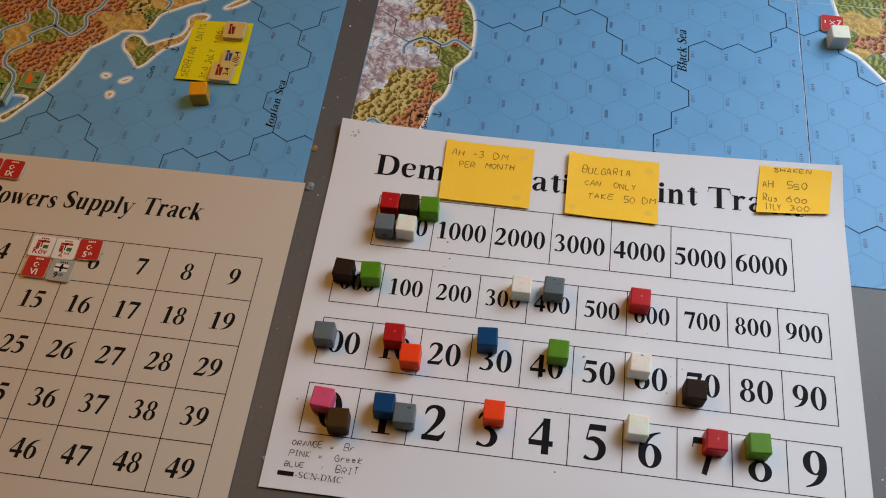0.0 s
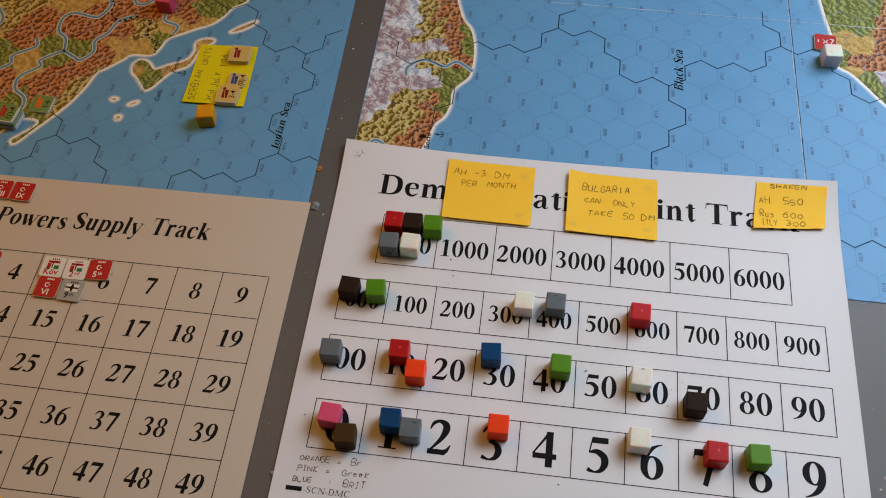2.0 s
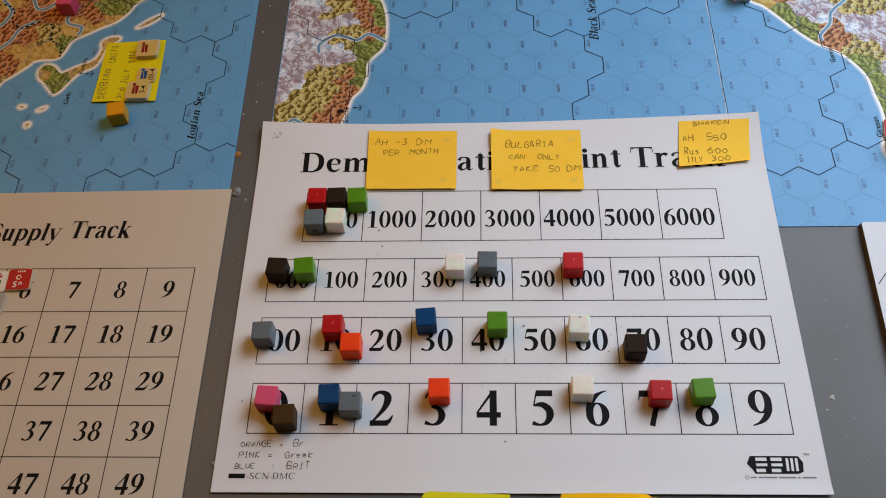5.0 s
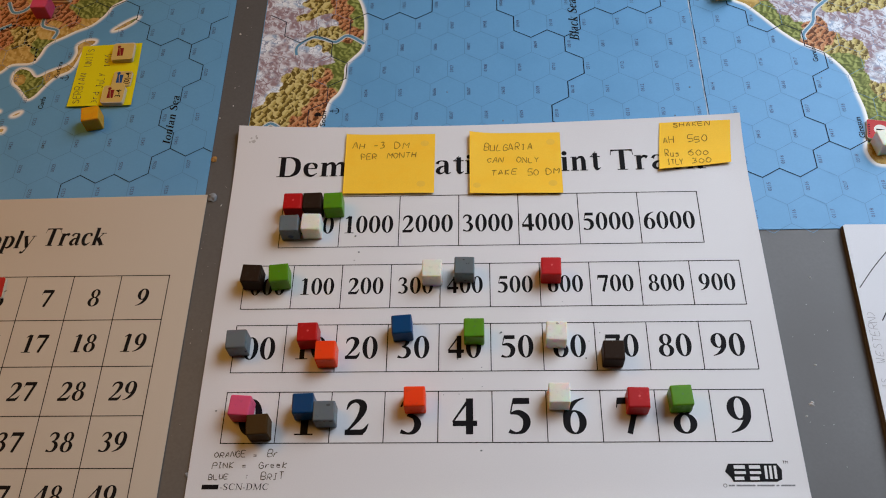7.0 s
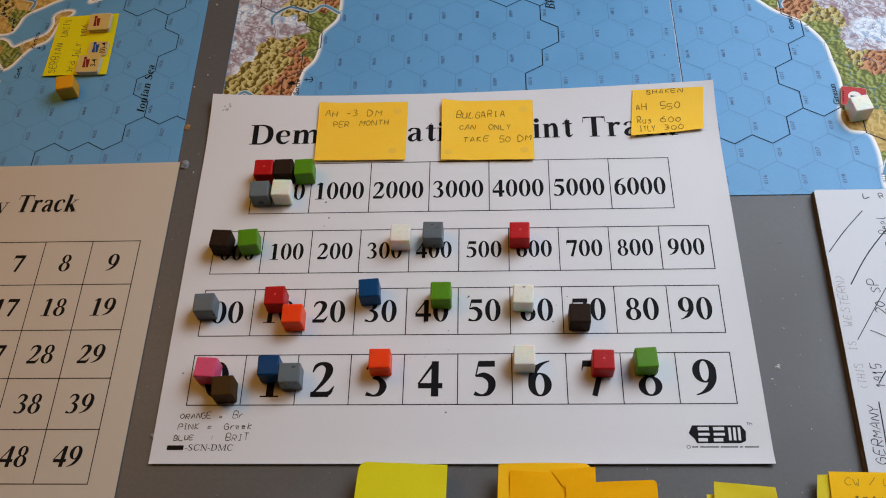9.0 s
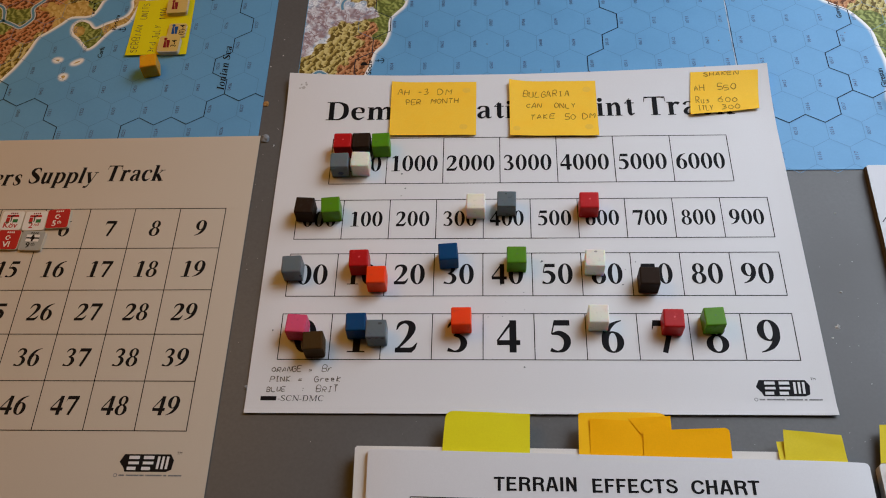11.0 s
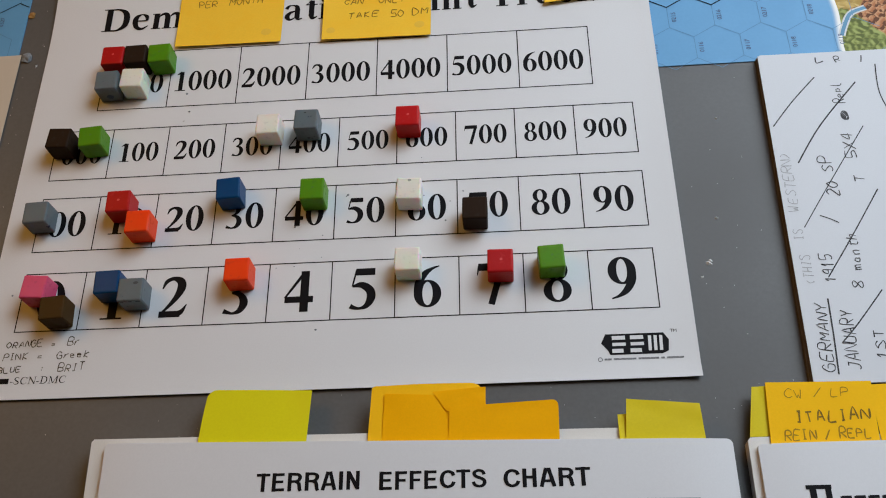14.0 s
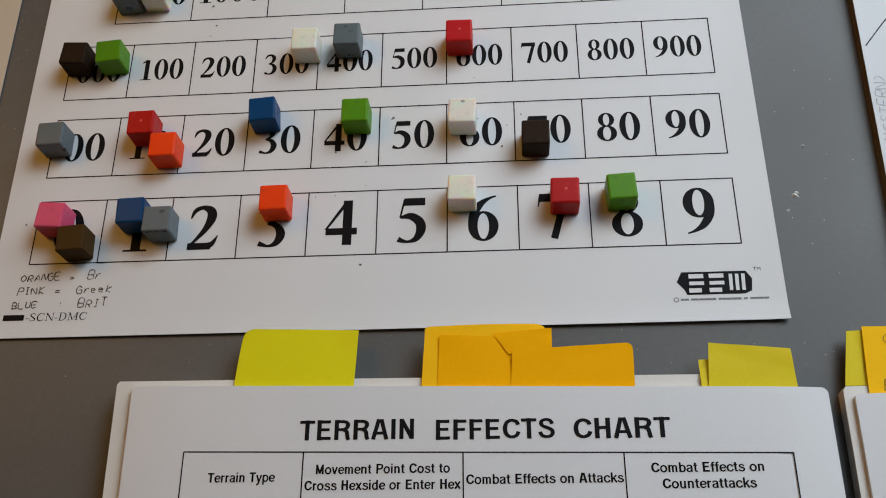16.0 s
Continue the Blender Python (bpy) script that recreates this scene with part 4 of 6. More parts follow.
def east_map():
    base = m = thing("game_map", pose(0.10, 0.16, DESK), "blue printed hex map of the Black Sea with a folded crease", "game map", "maps")
    x0, x1, y0, y1 = -0.1367, 0.47, 0.0348, 0.44
    m = part("map_sheet", local(slab([(x0, y0), (x1, y0), (x1, y1), (x0, y1)], DESK, MAP_TOP, cells=4), m), SEA, m)
    hx = Hexes(0.0366, 0.1150, 0.01992, 0.01770, 5, 10)
    shore = [(-0.098, 0.098), (-0.096, 0.108), (-0.093, 0.118), (-0.091, 0.127), (-0.086, 0.134), (-0.0835, 0.144), (-0.0835, 0.154), (-0.080, 0.160), (-0.0745, 0.168),
             (-0.0735, 0.181), (-0.0745, 0.195), (-0.078, 0.208), (-0.084, 0.217), (-0.090, 0.235), (-0.1, 0.27)]
    body = [tuple(p) for p in spline(shore, steps=4)] + [(x0 + 0.0004, 0.27), (x0 + 0.0004, 0.098)]
    land(m, body, [(-0.133, 0.215, "h"), (-0.125, 0.208, "h"), (-0.118, 0.213, "h"), (-0.112, 0.202, "h"), (-0.129, 0.197, "h"), (-0.121, 0.189, "h"), (-0.107, 0.189, "h"), (-0.098, 0.190, "h"), (-0.114, 0.184, "h"),
                   (-0.131, 0.179, "h"), (-0.126, 0.170, "h"), (-0.120, 0.158, "h"), (-0.131, 0.155, "h"), (-0.115, 0.176, "h"), (-0.103, 0.168, "h"), (-0.096, 0.162, "h"), (-0.105, 0.157, "h"), (-0.132, 0.143, "h"),
                   (-0.126, 0.143, "h"), (-0.133, 0.133, "h"), (-0.107, 0.216, "o"), (-0.098, 0.213, "o"), (-0.102, 0.203, "o"), (-0.109, 0.198, "o"), (-0.101, 0.180, "o"), (-0.094, 0.182, "o"), (-0.103, 0.174, "o"),
                   (-0.097, 0.173, "o"), (-0.116, 0.140, "o"), (-0.110, 0.146, "o"), (-0.101, 0.149, "o"), (-0.121, 0.129, "o"), (-0.110, 0.126, "o"), (-0.129, 0.118, "o"), (-0.120, 0.115, "o"), (-0.104, 0.132, "o"),
                   (-0.087, 0.214, "r"), (-0.085, 0.201, "r"), (-0.090, 0.196, "r"), (-0.086, 0.190, "r"), (-0.080, 0.179, "r"), (-0.096, 0.142, "r"), (-0.098, 0.129, "r"), (-0.095, 0.147, "r"), (-0.101, 0.115, "r"),
                   (-0.107, 0.111, "r"), (-0.092, 0.132, "r"), (-0.099, 0.121, "r"), (-0.078, 0.201, "w"), (-0.079, 0.192, "w"), (-0.076, 0.173, "w"), (-0.081, 0.167, "w"), (-0.089, 0.164, "w"), (-0.089, 0.152, "w"),
                   (-0.085, 0.143, "w"), (-0.083, 0.158, "w"), (-0.089, 0.140, "w"), (-0.100, 0.215, "r"), (-0.090, 0.212, "r"), (-0.120, 0.210, "h"), (-0.081, 0.205, "w"), (-0.11, 0.205, "o"), (-0.130, 0.225, "h")], hx)
    coast(m, shore)
    east = [(0.143, 0.27), (0.146, 0.244), (0.148, 0.232), (0.150, 0.220), (0.1495, 0.203), (0.157, 0.197), (0.165, 0.187), (0.173, 0.176), (0.182, 0.166), (0.189, 0.161),
            (0.197, 0.155), (0.206, 0.140), (0.208, 0.125), (0.2095, 0.112), (0.2085, 0.099), (0.205, 0.089), (0.2045, 0.082), (0.208, 0.0755), (0.217, 0.073), (0.2195, 0.062),
            (0.219, 0.050), (0.218, 0.040), (0.219, 0.030)]
    ebody = [(float(p[0]), max(float(p[1]), y0 + 0.0004)) for p in spline(east, steps=4)] + [(0.33, y0 + 0.0004), (0.33, 0.27)]
    land(m, ebody, [(0.158, 0.226, "c"), (0.165, 0.222, "c"), (0.153, 0.208, "w"), (0.160, 0.206, "r"), (0.170, 0.208, "r"), (0.155, 0.240, "w"), (0.168, 0.240, "w"), (0.185, 0.235, "r"), (0.180, 0.215, "r"),
                    (0.158, 0.200, "c"), (0.168, 0.192, "w"), (0.176, 0.182, "w"), (0.183, 0.174, "w"), (0.180, 0.195, "h"), (0.192, 0.190, "h"), (0.191, 0.172, "r"), (0.198, 0.178, "r"),
                    (0.198, 0.166, "r"), (0.205, 0.162, "o"), (0.214, 0.160, "o"), (0.205, 0.180, "h"), (0.215, 0.175, "h"), (0.225, 0.165, "h"), (0.206, 0.150, "w"), (0.211, 0.138, "w"),
                    (0.214, 0.125, "w"), (0.214, 0.112, "w"), (0.222, 0.140, "h"), (0.230, 0.145, "h"), (0.220, 0.128, "o"), (0.228, 0.122, "r"), (0.226, 0.112, "w"), (0.212, 0.100, "w"),
                    (0.224, 0.100, "w"), (0.210, 0.080, "c"), (0.221, 0.080, "c"), (0.226, 0.068, "c"), (0.223, 0.050, "w"), (0.235, 0.09, "w"), (0.235, 0.06, "r"), (0.21, 0.2, "o"), (0.2, 0.22, "h")], hx)
    coast(m, east)
    river(m, [(-0.114, 0.164), (-0.114, 0.171), (-0.106, 0.178), (-0.099, 0.177), (-0.091, 0.174), (-0.084, 0.179), (-0.0735, 0.172)])
    river(m, [(-0.128, 0.1085), (-0.124, 0.1115), (-0.119, 0.1085)])
    river(m, [(0.187, 0.167), (0.187, 0.172), (0.194, 0.181), (0.197, 0.191), (0.207, 0.201), (0.209, 0.205), (0.203, 0.208), (0.202, 0.214), (0.200, 0.219)])
    river(m, [(0.232, 0.061), (0.225, 0.058), (0.221, 0.051), (0.219, 0.046)])
    hex_print(m, hx, range(1, 14), range(3, 21), x0 + 0.001, 0.235, y0, 0.27, [body, ebody])
    borders(m, hx, [
        [(-0.082, 0.179), (-0.082, 0.191), (-0.074, 0.196), (-0.063, 0.190), (-0.053, 0.196), (-0.043, 0.191), (-0.033, 0.197), (-0.033, 0.209), (-0.023, 0.213), (-0.013, 0.208),
         (-0.004, 0.214), (0.006, 0.208), (0.007, 0.197), (0.017, 0.191), (0.017, 0.180), (0.026, 0.174), (0.037, 0.180), (0.0465, 0.1736), (0.0465, 0.1621), (0.0567, 0.1566),
         (0.0567, 0.1447), (0.0467, 0.1388), (0.0463, 0.1269), (0.0368, 0.121), (0.0366, 0.1091), (0.0466, 0.103)],
        [(-0.023, 0.213), (-0.023, 0.226), (-0.013, 0.232)],
        [(0.0465, 0.1736), (0.056, 0.180), (0.057, 0.191), (0.066, 0.197), (0.076, 0.192), (0.087, 0.197), (0.097, 0.192), (0.106, 0.198), (0.106, 0.208), (0.116, 0.214), (0.116, 0.226), (0.106, 0.232), (0.106, 0.243)],
        [(0.116, 0.214), (0.126, 0.208), (0.136, 0.213), (0.146, 0.208), (0.1455, 0.197), (0.156, 0.191), (0.156, 0.179), (0.1666, 0.1735), (0.1767, 0.1794), (0.1857, 0.1738), (0.1867, 0.1616),
         (0.1976, 0.1562), (0.1963, 0.1447), (0.1867, 0.1389), (0.1862, 0.1272), (0.1765, 0.1213), (0.1760, 0.1088), (0.1866, 0.1039), (0.1862, 0.0918), (0.1768, 0.0863), (0.1762, 0.0742),
         (0.1663, 0.0683), (0.1561, 0.0739), (0.1464, 0.0679), (0.138, 0.0724)],
        [(0.1862, 0.0918), (0.1961, 0.0862), (0.2060, 0.0918), (0.2160, 0.0862), (0.2160, 0.0742), (0.226, 0.069)],
        [(-0.131, 0.198), (-0.122, 0.193), (-0.122, 0.180), (-0.112, 0.173), (-0.102, 0.179), (-0.092, 0.173), (-0.092, 0.162), (-0.082, 0.155), (-0.082, 0.144), (-0.092, 0.139), (-0.092, 0.127), (-0.102, 0.121), (-0.102, 0.108)],
    ])
    place_name(m, "Black Sea", 0.0553, 0.1702, 0.0056, 0.3, 0.016, 0.0350)
    place_name(m, "Sochi", -0.0925, 0.1085, 0.0030, 0.0, 0.016, 0.0115)
    place_name(m, "Giresun", 0.2060, 0.0932, 0.0032, 0.0, 0.012, 0.0150)
    place_name(m, "Gorele", 0.1915, 0.1495, 0.0030, 0.0, 0.012, 0.0115)
    anchor_mark(m, -0.0877, 0.1198)
    dot = Ink()
    for k in range(5):
        dot.ring(-0.0985 + 0.0006 * k, 0.1168 + (k % 2) * 0.0012, 0.0009, 0.0009, 0.0009, 0.0009, 6)
    dot.done("town_mark", INK, m, MAP_TOP + 0.00013)
    crease = Ink()
    r = random.Random(4)
    crease.ribbon([(0.1232 + r.uniform(-0.0002, 0.0002), 0.05 + 0.006 * k, r.uniform(0.0003, 0.0007)) for k in range(36)])
    crease.ribbon([(-0.03 + 0.01 * k, 0.2385 + r.uniform(-0.0002, 0.0002), r.uniform(0.0002, 0.0005)) for k in range(30)])
    crease.done("crease", CREASE, m, MAP_TOP + 0.00016, "worn fold creases")
    # dark line beside the fold: the ridge's shaded side, put in as colour
    dark = Ink()
    dark.ribbon([(0.1238 + r.uniform(-0.0001, 0.0001), 0.05 + 0.006 * k, r.uniform(0.0002, 0.0005)) for k in range(36)])
    dark.done("crease", BLUEINK, m, MAP_TOP + 0.00017)
    base.matrix_basis = Matrix.Translation((0.0004, -0.0005, 0)) @ Matrix.Diagonal((1.004, 1, 1, 1)) @ base.matrix_basis


east_map()


# ---- the two printed charts
def sheet(name, corners, z0, z1, material, label, group, **more):
    cx, cy = sum(p[0] for p in corners) / 4, sum(p[1] for p in corners) / 4
    t = thing(name, pose(cx, cy, z0), label, "chart" if "chart" in name else "paper", group)
    s = part("sheet", local(slab(corners, z0, z1, **more), t), material, t)
    return s


PRINT = 0.00006
SHEET_LOW = -0.00018


def chart_lift(x, y):
    """How far the chart's two far corners stand off the table."""
    u, v = (x + 0.14) / 0.28, (y + 0.1085) / 0.2159
    rise = max(0.0, (v - 0.78) / 0.22) ** 2
    return rise * (0.0040 * max(0.0, 1 - u / 0.30) ** 2 + 0.0060 * max(0.0, (u - 0.45) / 0.55) ** 1.5)


def track_chart():
    c = sheet("track_chart", [(-0.1397, -0.1085), (0.1397, -0.1085), (0.1395, 0.1068), (-0.1406, 0.1066)], SHEET_LOW, 0.0, WHITE, "white printed point-track chart crowded with coloured cubes", "printed charts", cells=44, lift=lambda u, v: chart_lift(-0.14 + 0.28 * u, -0.1085 + 0.2159 * v) + 0.0008 * (max(0.0, 0.025 - v) / 0.025) ** 2 * (0.4 + 0.6 * u) + 0.0005 * (max(0.0, u - 0.975) / 0.025) ** 2)
    for word, x, y, wide in (("Demo", -0.1170, 0.0726, 1.03), ("ation", -0.0293, 0.0727, 1.0), ("oint", 0.0300, 0.0736, 0.95), ("Track", 0.0668, 0.0736, 0.98)):
        title = Ink()
        serif(title, word, x, y, 0.0135, wide=wide)
        title.done("printed_word", INK, c, PRINT + 0.00006, "bold black serif title lettering", chart_lift)
    rows = [(-0.1108, 0.1108, 7, 0.0268, 0.0588, 0.0109, 0.85), (-0.1263, 0.1267, 10, -0.0095, 0.0158, 0.0097, 0.865),
            (-0.1268, 0.1271, 10, -0.0444, -0.0188, 0.0121, 0.945), (-0.1268, 0.1274, 10, -0.0802, -0.0547, 0.0180, 0.945)]
    words = [["0000", "1000", "2000", "3000", "4000", "5000", "6000"], ["000", "100", "200", "300", "400", "500", "600", "700", "800", "900"],
             ["00", "10", "20", "30", "40", "50", "60", "70", "80", "90"], list("0123456789")]
    for (x0, x1, n, y0, y1, h, wide), row in zip(rows, words):
        step = (x1 - x0) / n
        grid(c, [x0 + step * k for k in range(n + 1)], [y0, y1], 0.00044, PRINT)
        for k, word in enumerate(row):
            ink = Ink()
            serif(ink, word, x0 + step * (k + 0.5) - (0.0006 if n == 7 else 0.0), (y0 + y1) / 2 - h / 2 - (0.0020 if n == 7 else -0.0002), h, True, wide=wide)
            ink.done("printed_number", INK, c, PRINT)
    note = Ink()
    for k, (text, x, y, h, length) in enumerate((("ORANGE", -0.1286, -0.0871, 0.0030, 0.0150), ("=", -0.1103, -0.0869, 0.0022, 0.0020), ("Br", -0.1041, -0.0868, 0.0034, 0.0062),
                                                 ("PINK", -0.1290, -0.0924, 0.0031, 0.0105), ("=", -0.1150, -0.0922, 0.0026, 0.0024), ("Greek", -0.1072, -0.0923, 0.0034, 0.0138),
                                                 ("BLUE", -0.1300, -0.0974, 0.0028, 0.0098), (":", -0.1130, -0.0972, 0.0022, 0.0016), ("BRIT", -0.1058, -0.0976, 0.0034, 0.0112))):
        written(note, text, x, y, h, 0.00042, 2, 0.85, 1.2, 3 + k, length)
    note.done("pencil_note", PENCIL, c, PRINT, "small handwritten pencil note")
    code = Ink()
    code.line((-0.1325, -0.1008), (-0.1248, -0.1008), 0.0022)
    serif(code, "-SCN-DMC", -0.1243, -0.1022, 0.0030, slant=0.06, wide=1.08, light=0.62)
    code.done("printed_code", INK, c, PRINT)
    logo(c, 0.1040, -0.0986, 0.026)
    r = random.Random(8)
    for x, y, w in ((-0.1315, 0.0965, 0.0016), (-0.1300, 0.0988, 0.0012), (-0.1330, 0.0985, 0.0009), (-0.1338, 0.0960, 0.0007), (-0.1305, 0.1000, 0.0008), (0.0745, 0.0955, 0.0009), (0.0755, 0.0965, 0.0006),
                    (-0.0375, -0.0187, 0.0005), (-0.0700, 0.0185, 0.0007), (0.0065, -0.0275, 0.0008), (-0.0180, -0.0445, 0.0006), (0.0480, -0.0290, 0.0006)):
        smudge = Ink()
        smudge.shape([(x + w * math.cos(a) * r.uniform(0.5, 1), y + w * math.sin(a) * r.uniform(0.5, 1)) for a in (0, 1, 2, 3, 4, 5)])
        smudge.done("smudge", STAIN, c, PRINT, "", chart_lift)
    return c


def logo(parent, x, y, w):
    """The publisher's mark as plain shapes: a dark pointed plaque with pale bars, and fine print as a bar."""
    k = Ink(x, y, w)
    k.shape([(0.0, 0.17), (0.07, 0.31), (0.9, 0.31), (0.97, 0.2), (0.95, 0.03), (0.86, -0.01), (0.12, -0.01), (0.09, 0.06)])
    fine = Ink(x, y, w)
    fine.line((0.03, -0.075), (0.13, -0.075), 0.028).line((0.16, -0.075), (0.48, -0.075), 0.028).line((0.51, -0.075), (0.80, -0.075), 0.028).line((0.83, -0.075), (0.88, -0.075), 0.028).line((0.91, -0.075), (1.15, -0.075), 0.028)
    fine.ring(-0.03, -0.075, 0.035, 0.035, 0.012, 0.012).done("fine_print", FINEPRINT, parent, PRINT, "line of fine grey print")
    plain(k, "TM", x + w * 1.0, y + w * 0.31, 0.0013, 0, 0.01)
    k.done("logo_plaque", INK, parent, PRINT, "dark pointed logo plaque")
    b = Ink(x, y, w)
    for k0 in (0.16, 0.42):
        b.line((k0, 0.25), (k0 + 0.19, 0.25), 0.06).line((k0, 0.15), (k0 + 0.19, 0.15), 0.05).line((k0 - 0.01, 0.05), (k0 + 0.15, 0.05), 0.06)
    for k0 in (0.70, 0.78, 0.86):
        b.line((k0, 0.27), (k0 - 0.01, 0.04), 0.045)
    b.done("logo_inlay", WHITE, parent, PRINT + 0.00003)


track_chart()


def supply_chart():
    c = sheet("supply_chart", [(-0.4330, -0.1545), (-0.1523, -0.1545), (-0.1534, 0.0617), (-0.4330, 0.0590)], SHEET_LOW, 0.0, CREAM, "cream printed supply-track chart beside the white chart", "printed charts", cells=8)
    title = Ink()
    serif(title, "Powers", -0.3278, 0.0275, 0.0112, slant=0.11, wide=0.80, light=1.12)
    serif(title, "Supply", -0.2832, 0.0288, 0.0112, slant=0.11, wide=0.79, light=1.12)
    serif(title, "Track", -0.2391, 0.0300, 0.0112, slant=0.11, wide=0.79, light=1.12)
    title.done("printed_title", INK, c, PRINT, "bold italic black serif title")
    dx, dy, x1, y1 = 0.02518, 0.02575, -0.1660, 0.0110
    grid(c, [x1 - dx * k for k in range(10, -1, -1)], [y1 - dy * k for k in range(5, -1, -1)], 0.00044, PRINT)
    for row in range(5):
        for col in range(1, 10):
            ink = Ink()
            word = str(row * 10 + col) if row else str(col)
            serif(ink, word, x1 - dx * (9 - col + 0.5) + 0.0002, y1 - dy * (row + 0.5) - 0.0050, 0.0100, True, 0.10, 0.90)
            ink.done("printed_number", INK, c, PRINT)
    logo(c, -0.1950, -0.1375, 0.0265)


supply_chart()


# ---- sticky notes
def note(corners, z, material, label, lines, pen, curl=0.0, wave=0.0, group="sticky notes", seed=1, stains=(), base=None, peel=0.0):
    cx, cy = sum(p[0] for p in corners) / 4, sum(p[1] for p in corners) / 4
    t = thing("sticky_note", pose(cx, cy, z), label, "sticky note", group)
    def lift(u, v):
        v = min(max(v, 0.0), 1.0)
        crease = 0.5 + 0.5 * noise.noise((u * 2.6 + seed, v * 2.2, seed * 0.37))
        fine = 0.5 + 0.5 * noise.noise((u * 7 + seed, v * 6, seed * 0.71))
        (ax, ay), (bx, by), (cx2, cy2), (dx, dy) = corners
        x = (ax + (bx - ax) * u) * (1 - v) + (dx + (cx2 - dx) * u) * v
        y = (ay + (by - ay) * u) * (1 - v) + (dy + (cy2 - dy) * u) * v
        up = (base(x, y) if base else 0.0) + peel * max(0.0, 1 - u / 0.35) ** 2 * (0.25 + 0.75 * max(v, 0.0))
        return up + curl * max(0.0, 0.55 - v) ** 2 / 0.3 * (0.55 + 0.9 * crease) + curl * (1.2 - v) * (0.55 * crease + 0.28 * fine)

    part("paper", local(slab(corners, z, z + 0.00012, wave, seed, 26, lift), t), material, t)
    ink = Ink()
    for k, (text, x, y, h, rot, length) in enumerate(lines):
        written(ink, text, x, y, h, pen[1], rot, 0.95, 1.7, seed + k, length)
    if lines:
        a, b, c, d = (np.array(p) for p in corners)
        v = []
        for x, y in ink.v:
            s = vv = 0.5
            for _ in range(4):
                west, east = a[0] + vv * (d[0] - a[0]), b[0] + vv * (c[0] - b[0])
                s = (x - west) / max(east - west, 1e-6)
                vv = (y - a[1] - s * (b[1] - a[1])) / max(d[1] - a[1] + s * (c[1] - d[1] - b[1] + a[1]), 1e-6)
            v.append((x, y, z + 0.00022 + lift(s, vv)))
        mesh_object("handwriting", v, ink.f, pen[0], t, "pencil handwriting")
    if stains:
        for x, y, w in stains:
            (x0, y0), (x1, _), (_, y1) = corners[0], corners[1], corners[3]
            spot = Ink().ring(x, y, w * 1.5, w * 1.3, w * 1.5, w * 1.3, 12)
            mesh_object("stain", [(a, b, z + 0.00018 + lift((a - x0) / (x1 - x0), (b - y0) / (y1 - y0))) for a, b in spot.v], spot.f, AMBERSTAIN, t)
    return t


note([(-0.0788, 0.0600), (-0.0292, 0.0598), (-0.0292, 0.1006), (-0.0792, 0.1010)], 0.0003, AMBER, "amber sticky note with pencilled monthly rule on the chart",
     [("AH", -0.0753, 0.0908, 0.0045, 1, 0.0078), ("-3", -0.0632, 0.0907, 0.0045, 1, 0.0066), ("DM", -0.0519, 0.0906, 0.0044, 1, 0.0096), ("PER", -0.0700, 0.0831, 0.0038, 3, 0.0092),
      ("MONTH", -0.0556, 0.0839, 0.0038, 2, 0.0168)], (AMBERPEN, 0.00046), 0.0006, seed=11, stains=((-0.0350, 0.0940, 0.0016), (-0.0365, 0.0660, 0.0016)), peel=0.0010)
note([(-0.0099, 0.0588), (0.0402, 0.0582), (0.0404, 0.0994), (-0.0099, 0.1005)], 0.0003, AMBER, "amber sticky note about Bulgaria stuck on the chart",
     [("BULGARIA", -0.0019, 0.0876, 0.0047, 1, 0.0275), ("CAN", -0.0003, 0.0794, 0.0036, 1, 0.0094), ("ONLY", 0.0158, 0.0792, 0.0037, 1, 0.0132), ("TAKE", 0.0018, 0.0708, 0.0040, 2, 0.0150),
      ("50", 0.0218, 0.0704, 0.0042, 2, 0.0066), ("DM", 0.0318, 0.0712, 0.0042, 1, 0.0082)], (AMBERPEN, 0.00046), 0.0007, seed=23,
     stains=((0.0350, 0.0930, 0.0016), (0.0350, 0.0650, 0.0016), (-0.0060, 0.0640, 0.0014)), base=chart_lift, peel=0.0022)
note([(0.0925, 0.0724), (0.1314, 0.0762), (0.1340, 0.1030), (0.0956, 0.1030)], 0.0004, AMBER, "torn amber sticky note listing shaken limits",
     [("SHAKEN", 0.1030, 0.0998, 0.0030, 1, 0.0205), ("AH", 0.0966, 0.0898, 0.0044, 1, 0.0066), ("550", 0.1098, 0.0900, 0.0044, 0, 0.0116), ("Rus", 0.0966, 0.0808, 0.0044, 2, 0.0086),
      ("600", 0.1090, 0.0812, 0.0042, 0, 0.0124), ("ITLY", 0.0972, 0.0750, 0.0036, 3, 0.0092), ("300", 0.1105, 0.0760, 0.0036, 3, 0.0116)], (AMBERPEN, 0.00046), 0.0008, seed=31, base=chart_lift)
note([(-0.2464, 0.1258), (-0.2080, 0.1260), (-0.2106, 0.1762), (-0.2472, 0.1743)], MAP_TOP + 0.0003, LEMON, "lemon yellow sticky note with counters on the map",
     [("SERBIAN", -0.2396, 0.1280, 0.0046, 91, 0.0250), ("UNITS", -0.2390, 0.1576, 0.0044, 92, 0.0150), ("3rd", -0.2290, 0.1280, 0.0042, 91, 0.0095), ("JuLY", -0.2282, 0.1402, 0.0042, 91, 0.0120),
      ("1916", -0.2272, 0.1572, 0.0044, 91, 0.0105)], (PENCIL, 0.00040), seed=47, curl=0.0006)
note([(-0.3120, -0.1500), (-0.2610, -0.1530), (-0.2640, -0.1215), (-0.3130, -0.1190)], 0.0003, AMBER, "amber sticky note on the cream supply chart", [], None, 0.0010, seed=53)


